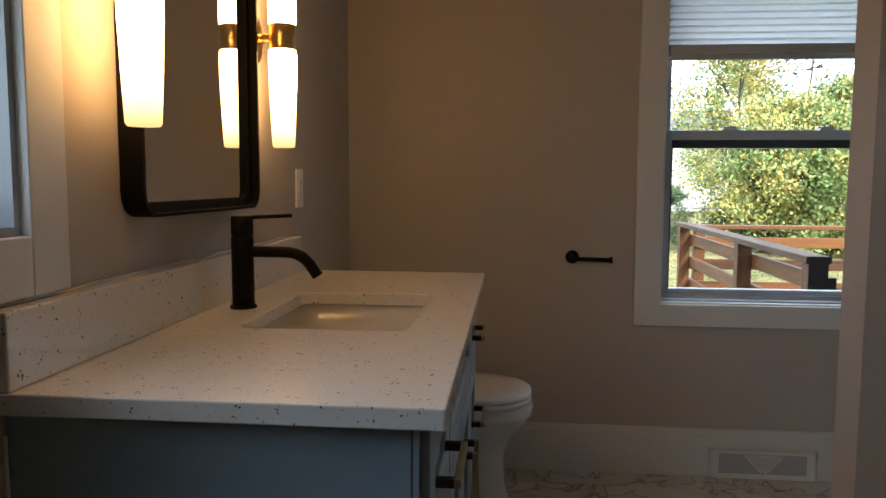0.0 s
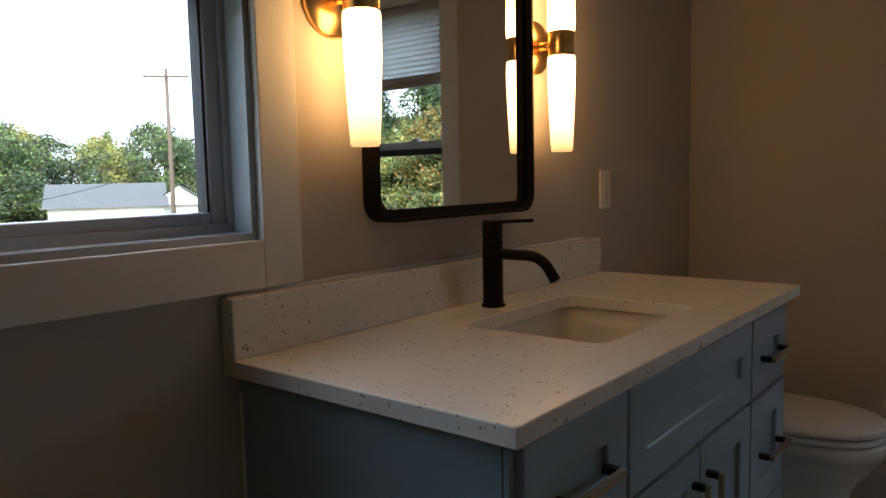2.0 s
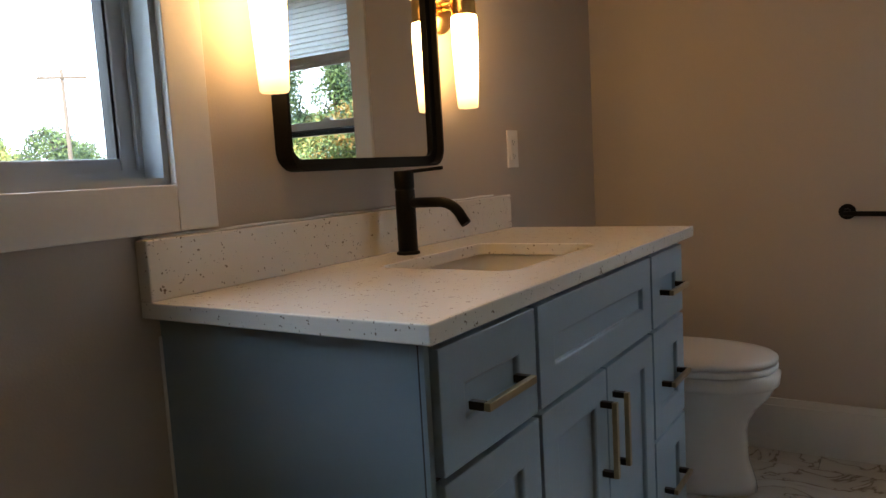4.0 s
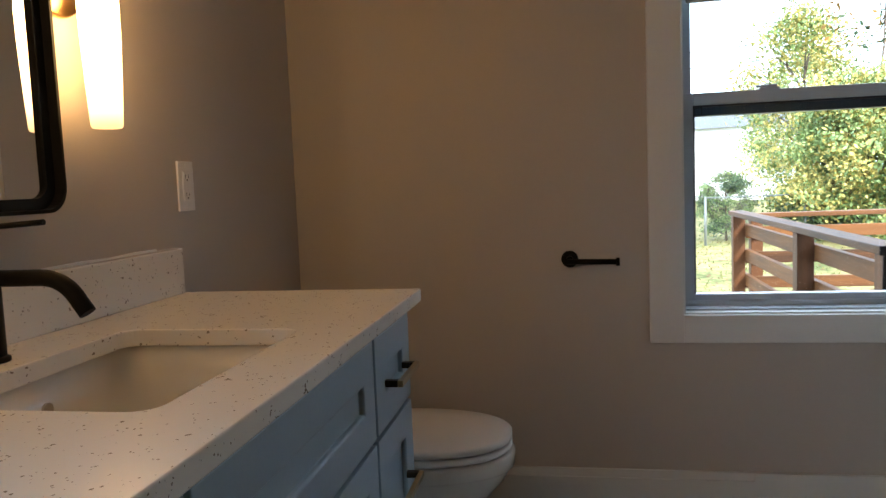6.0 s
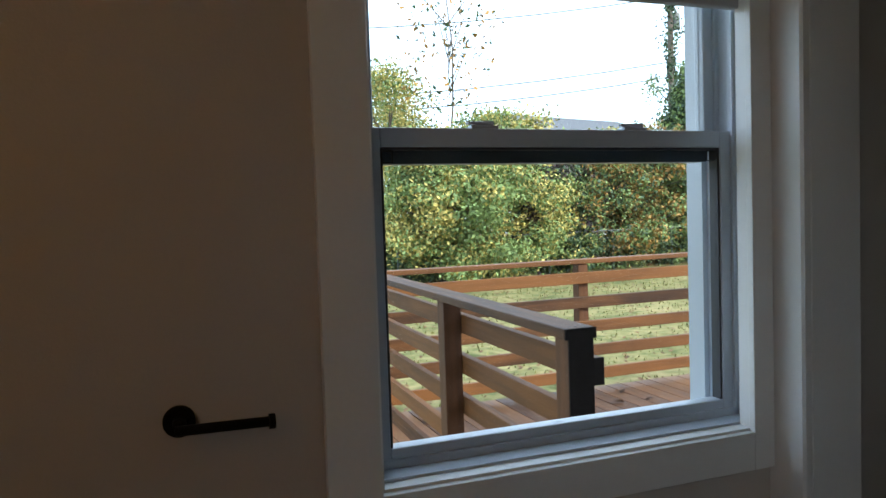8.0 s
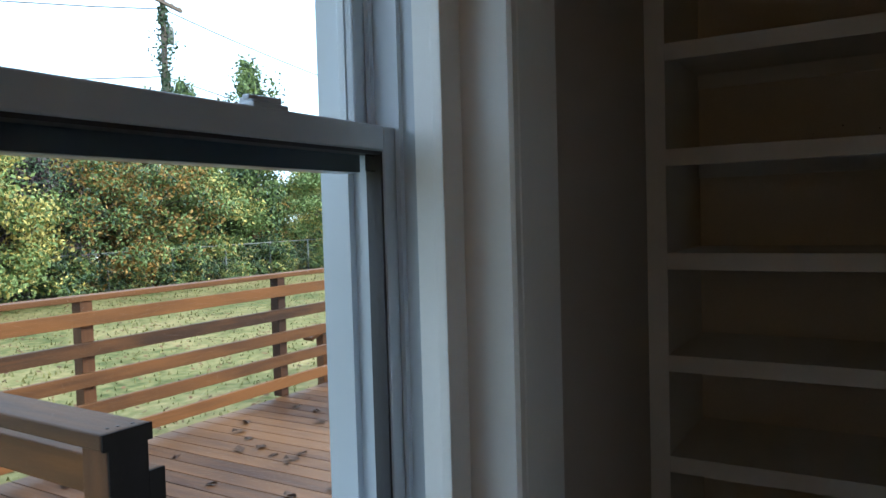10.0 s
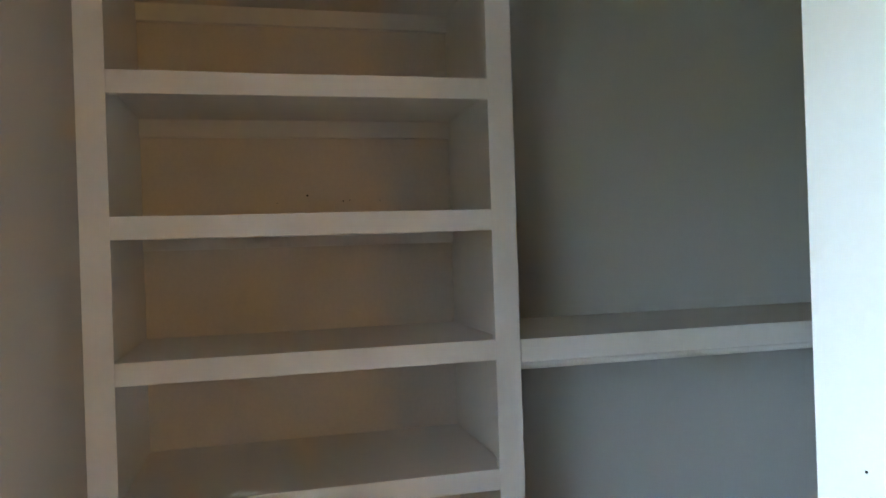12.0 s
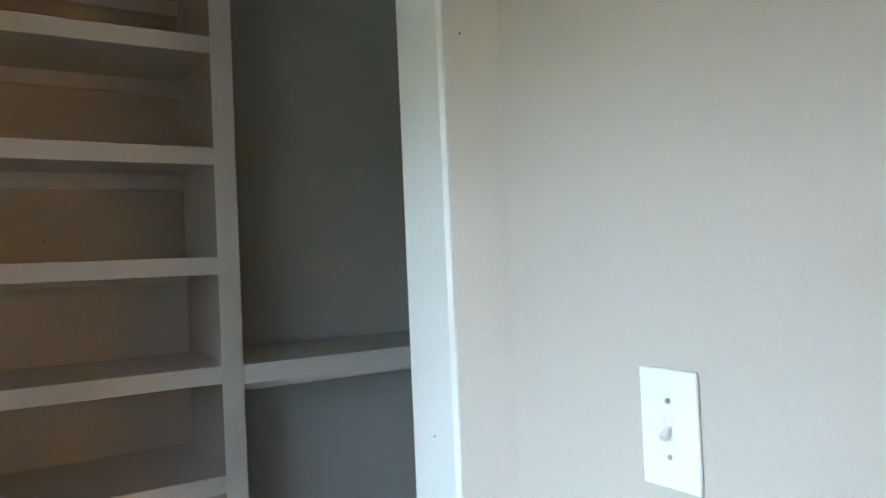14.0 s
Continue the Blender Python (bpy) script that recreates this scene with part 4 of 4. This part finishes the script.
PLACES = [
    (0, 7.6, 19.6, 0.84, 20), (1, 8.3, 19.2, 1.05, 80), (0, 9.6, 20.5, 1.0, 150), (3, 11.6, 21.0, 1.05, 10), (2, 13.4, 21.0, 1.0, 200), (2, 15.8, 21.5, 1.1, 300),
    (1, 18.5, 22.5, 1.1, 120), (2, 21.5, 23.5, 1.0, 40), (4, 18.8, 23.5, 0.95, 0), (5, 7.7, 24.0, 0.70, 60), (1, 12.5, 23.5, 1.0, 230), (0, 17.0, 25.0, 1.0, 310),
    (1, 24.5, 22.0, 1.2, 190), (0, 28.0, 20.0, 1.2, 250), (5, 8.5, 27.0, 0.62, 170), (2, 23.0, 27.0, 1.2, 90), (7, 4.7, 20.0, 0.36, 33), (6, 9.0, 22.0, 1.0, 0), (4, 20.5, 22.0, 1.05, 70),
]
for k, x, y, s, a in PLACES:
    plant(k, x, y, s, a)
for i in range(15):
    plant(8, 6.6 + i * 1.25, 19.6 + i * 0.165 + 0.25 * math.sin(i * 2.7), 0.85 + 0.25 * math.sin(i * 1.9), i * 71)
for k, x, y, s in ((7, -62, 30, 2.0), (5, -66, 36, 1.1), (7, -60, 24, 2.2), (5, -70, 30, 1.2), (7, -64, 42, 2.1), (3, -68, 47, 2.2), (5, -62, 51, 1.2), (7, -60, 18, 2.2), (2, -66, 12, 2.1), (7, -72, 24, 2.6), (4, -70, 39, 1.5), (2, -72, 54, 2.3), (7, -70, 44, 2.4), (0, -60, 6, 2.2), (4, -64, 27, 1.45), (4, -66, 21, 1.35)):
    plant(k, x - 6, y, s * 1.08, x * 7 + y * 13)
for k, ob in enumerate(BASE):
    ob.matrix_world = pose(30 + 3.5 * k, 27 + k, -0.65)

# ---- chain fence by the lawn ----
fence = thing("chain_link_fence", "low galvanised chain-link fence at the lawn's edge", "fence")
for i in range(11):
    part("post", tube([(4 + i * 2.3, 18.7 + i * 0.30, -0.7), (4 + i * 2.3, 18.7 + i * 0.30, 0.55)], 0.03, 8), FENCE, fence)
part("top_rail", tube([(4, 18.7, 0.52), (27, 21.7, 0.52)], 0.02, 6), FENCE, fence)
bm = bmesh.new()
for i in range(75):
    for s in (1, -1):
        xa, xb = 4 + i * 0.31, 4 + i * 0.31 + s * 1.15
        if not 4 <= xb <= 27:
            continue
        f = lambda x: 18.7 + (x - 4) / 2.3 * 0.30
        p, q = Vector((xa, f(xa), -0.63)), Vector((xb, f(xb), 0.52))
        vs = [bm.verts.new(v) for v in (p, p + Vector((0.006, 0, 0)), q + Vector((0.006, 0, 0)), q)]
        bm.faces.new(vs)
part("mesh_wires", bm, FENCE, fence)["kind"] = "stuff"


def utility_pole(x, y, z0, z1, arm, turn, label):
    p = thing("utility_pole", label, "utility pole", at=(x, y, z0), turn=turn)
    h = z1 - z0
    part("pole", tube([(0, 0, 0), (0, 0, h / 2), (0, 0, h)], [0.15, 0.13, 0.10], 12), POLE, p)
    part("crossarm", box(-arm, arm, -0.16, -0.06, h - 0.55, h - 0.42), POLE, p)
    for k in (-0.9, -0.45, 0.45, 0.9):
        part("insulator", lathe([(0.05, 0), (0.07, 0.05), (0.03, 0.14)], 10, (k * arm, -0.11, h - 0.42)), CERAMIC, p)
    return p


up = utility_pole(20.4, 26.3, -0.7, 10.3, 1.2, 20, "weathered wooden utility pole with a crossarm and ivy")
part("transformer", lathe([(0.02, 0), (0.17, 0.03), (0.18, 0.10), (0.18, 0.62), (0.15, 0.68), (0.03, 0.70)], 18, (0.32, -0.05, 9.0)), FENCE, up, "grey transformer can")
r = np.random.default_rng(31)
cnt = 900
hz = 5.5 + 4.9 * r.random(cnt)
aa, rr = r.uniform(0, 6.28, cnt), 0.14 + np.abs(r.normal(0, 0.20, cnt)) * (0.6 + 0.5 * np.sin(hz * 2.3))
iv, jf = [], []
for i in range(cnt):
    c, q = Vector((rr[i] * math.cos(aa[i]), rr[i] * math.sin(aa[i]), hz[i])), Vector(r.normal(0, 1, 3)).normalized() * 0.07
    w = q.cross(Vector(r.normal(0, 1, 3))).normalized() * 0.05
    iv += [c - q, c + w, c + q, c - w]
    jf.append((4 * i, 4 * i + 1, 4 * i + 2, 4 * i + 3))
me = bpy.data.meshes.new("ivy")
me.from_pydata(iv, [], jf)
me.materials.append(LEAF["dark"])
ob = new("ivy", me)
ob.parent = up
ob["label"] = "climbing ivy leaves on the pole"
utility_pole(-39.5, 24.4, -5.2, 7.9, 1.3, 50, "tall wooden utility pole above the houses")


def wire(name, a, b, sag):
    a, b = Vector(a), Vector(b)
    pts = []
    for i in range(13):
        t = i / 12
        p = a.lerp(b, t)
        p.z -= sag * 4 * t * (1 - t)
        pts.append(p)
    tagged(part(name, tube(pts, 0.022, 5), CABLE), "thin black overhead power cable", "power cable", "overhead cables")


for dz in (0.0, -2.6, -3.2):
    wire("power_cable", (20.4, 26.3, 9.6 + dz), (60, 32, 9.8 + dz), 1.0)
    wire("power_cable", (20.4, 26.3, 9.6 + dz), (-12, 34, 9.2 + dz), 1.2)
for dz in (-3.8, -4.5, -5.3):
    wire("power_cable", (-39.5, 24.4, 7.4 + dz), (-38, -10, 3.5 + dz), 1.2)


def house(x, y, z, w, dpt, h, roof_h, turn, label, storeys=(0.9, 3.6)):
    """A house of two storeys with a gable roof, windows with frames, and sills."""
    hs = thing("house", label, "house", "houses down the street", at=(x, y, z), turn=turn)
    part("wall", box(-w / 2, w / 2, -dpt / 2, dpt / 2, 0, h), SIDING, hs)
    bm = bmesh.new()
    o = 0.35
    v = [bm.verts.new(p) for p in ((-w / 2 - o, -dpt / 2 - o, h), (w / 2 + o, -dpt / 2 - o, h), (w / 2 + o, dpt / 2 + o, h), (-w / 2 - o, dpt / 2 + o, h), (-w / 2 - o, 0, h + roof_h), (w / 2 + o, 0, h + roof_h))]
    for f in ((0, 1, 5, 4), (2, 3, 4, 5), (3, 2, 1, 0)):
        bm.faces.new([v[i] for i in f])
    part("roof", bm, ROOFING, hs)
    for s in (-1, 1):
        part("gable", loft([[(s * (w / 2 + q), yy, zz) for yy, zz in ((-dpt / 2, h + 0.01), (dpt / 2, h + 0.01), (0, h + roof_h * 0.93))] for q in (-0.05, 0.3)], smooth=False), SIDING, hs)
    for s in (-1, 1):
        for fl in storeys:
            if fl + 1.4 > h:
                continue
            for k in range(3):
                xx = -w / 2 + w * (k + 0.5) / 3
                wd = part("window", box(xx - 0.55, xx + 0.55, s * dpt / 2 - 0.03, s * dpt / 2 + 0.03, fl, fl + 1.4), SIDING, hs, "white framed window")
                part("pane", box(xx - 0.45, xx + 0.45, s * dpt / 2 - 0.04, s * dpt / 2 + 0.04, fl + 0.1, fl + 1.3), PANE_DARK, wd)
            for k in range(2):
                yy = -dpt / 2 + dpt * (k + 0.5) / 2
                wd = part("window", box(s * w / 2 - 0.03, s * w / 2 + 0.03, yy - 0.5, yy + 0.5, fl, fl + 1.4), SIDING, hs, "white framed window")
                part("pane", box(s * w / 2 - 0.04, s * w / 2 + 0.04, yy - 0.4, yy + 0.4, fl + 0.1, fl + 1.3), PANE_DARK, wd)
    return hs


house(-53, 27.2, -4.9, 7.5, 6, 4.4, 1.7, 61.6, "white sided house with a grey shingle roof")
house(-52.2, 32.6, -4.9, 7, 4, 4.4, 1.5, 148, "white sided house with its gable to the street")
house(23, 40, -0.8, 10, 8, 5.0, 2.4, 15, "white sided house behind the autumn trees")
house(10.5, 52, -0.8, 9, 8, 4.6, 2.2, -20, "plain white sided outbuilding past the lawn", ())

# ---- floor tiles ----
TW, TL, G = 0.302, 0.606, 0.003
tm = box(0, TL - G, 0, TW - G, -0.012, 0, bevel=0.0012)
tme = bpy.data.meshes.new("tile")
finish(tm), tm.to_mesh(tme), tm.free()
tme.materials.append(MARBLE)
j = 0
yy = YS
while yy < N - TW * 0.3:
    xx = 0.002 - (j % 3) * TL / 3
    while xx < XE - 0.05:
        if xx > -0.45:
            piece("tile", tme, floor, xx, yy, 0)
        xx += TL
    yy += TW
    j += 1
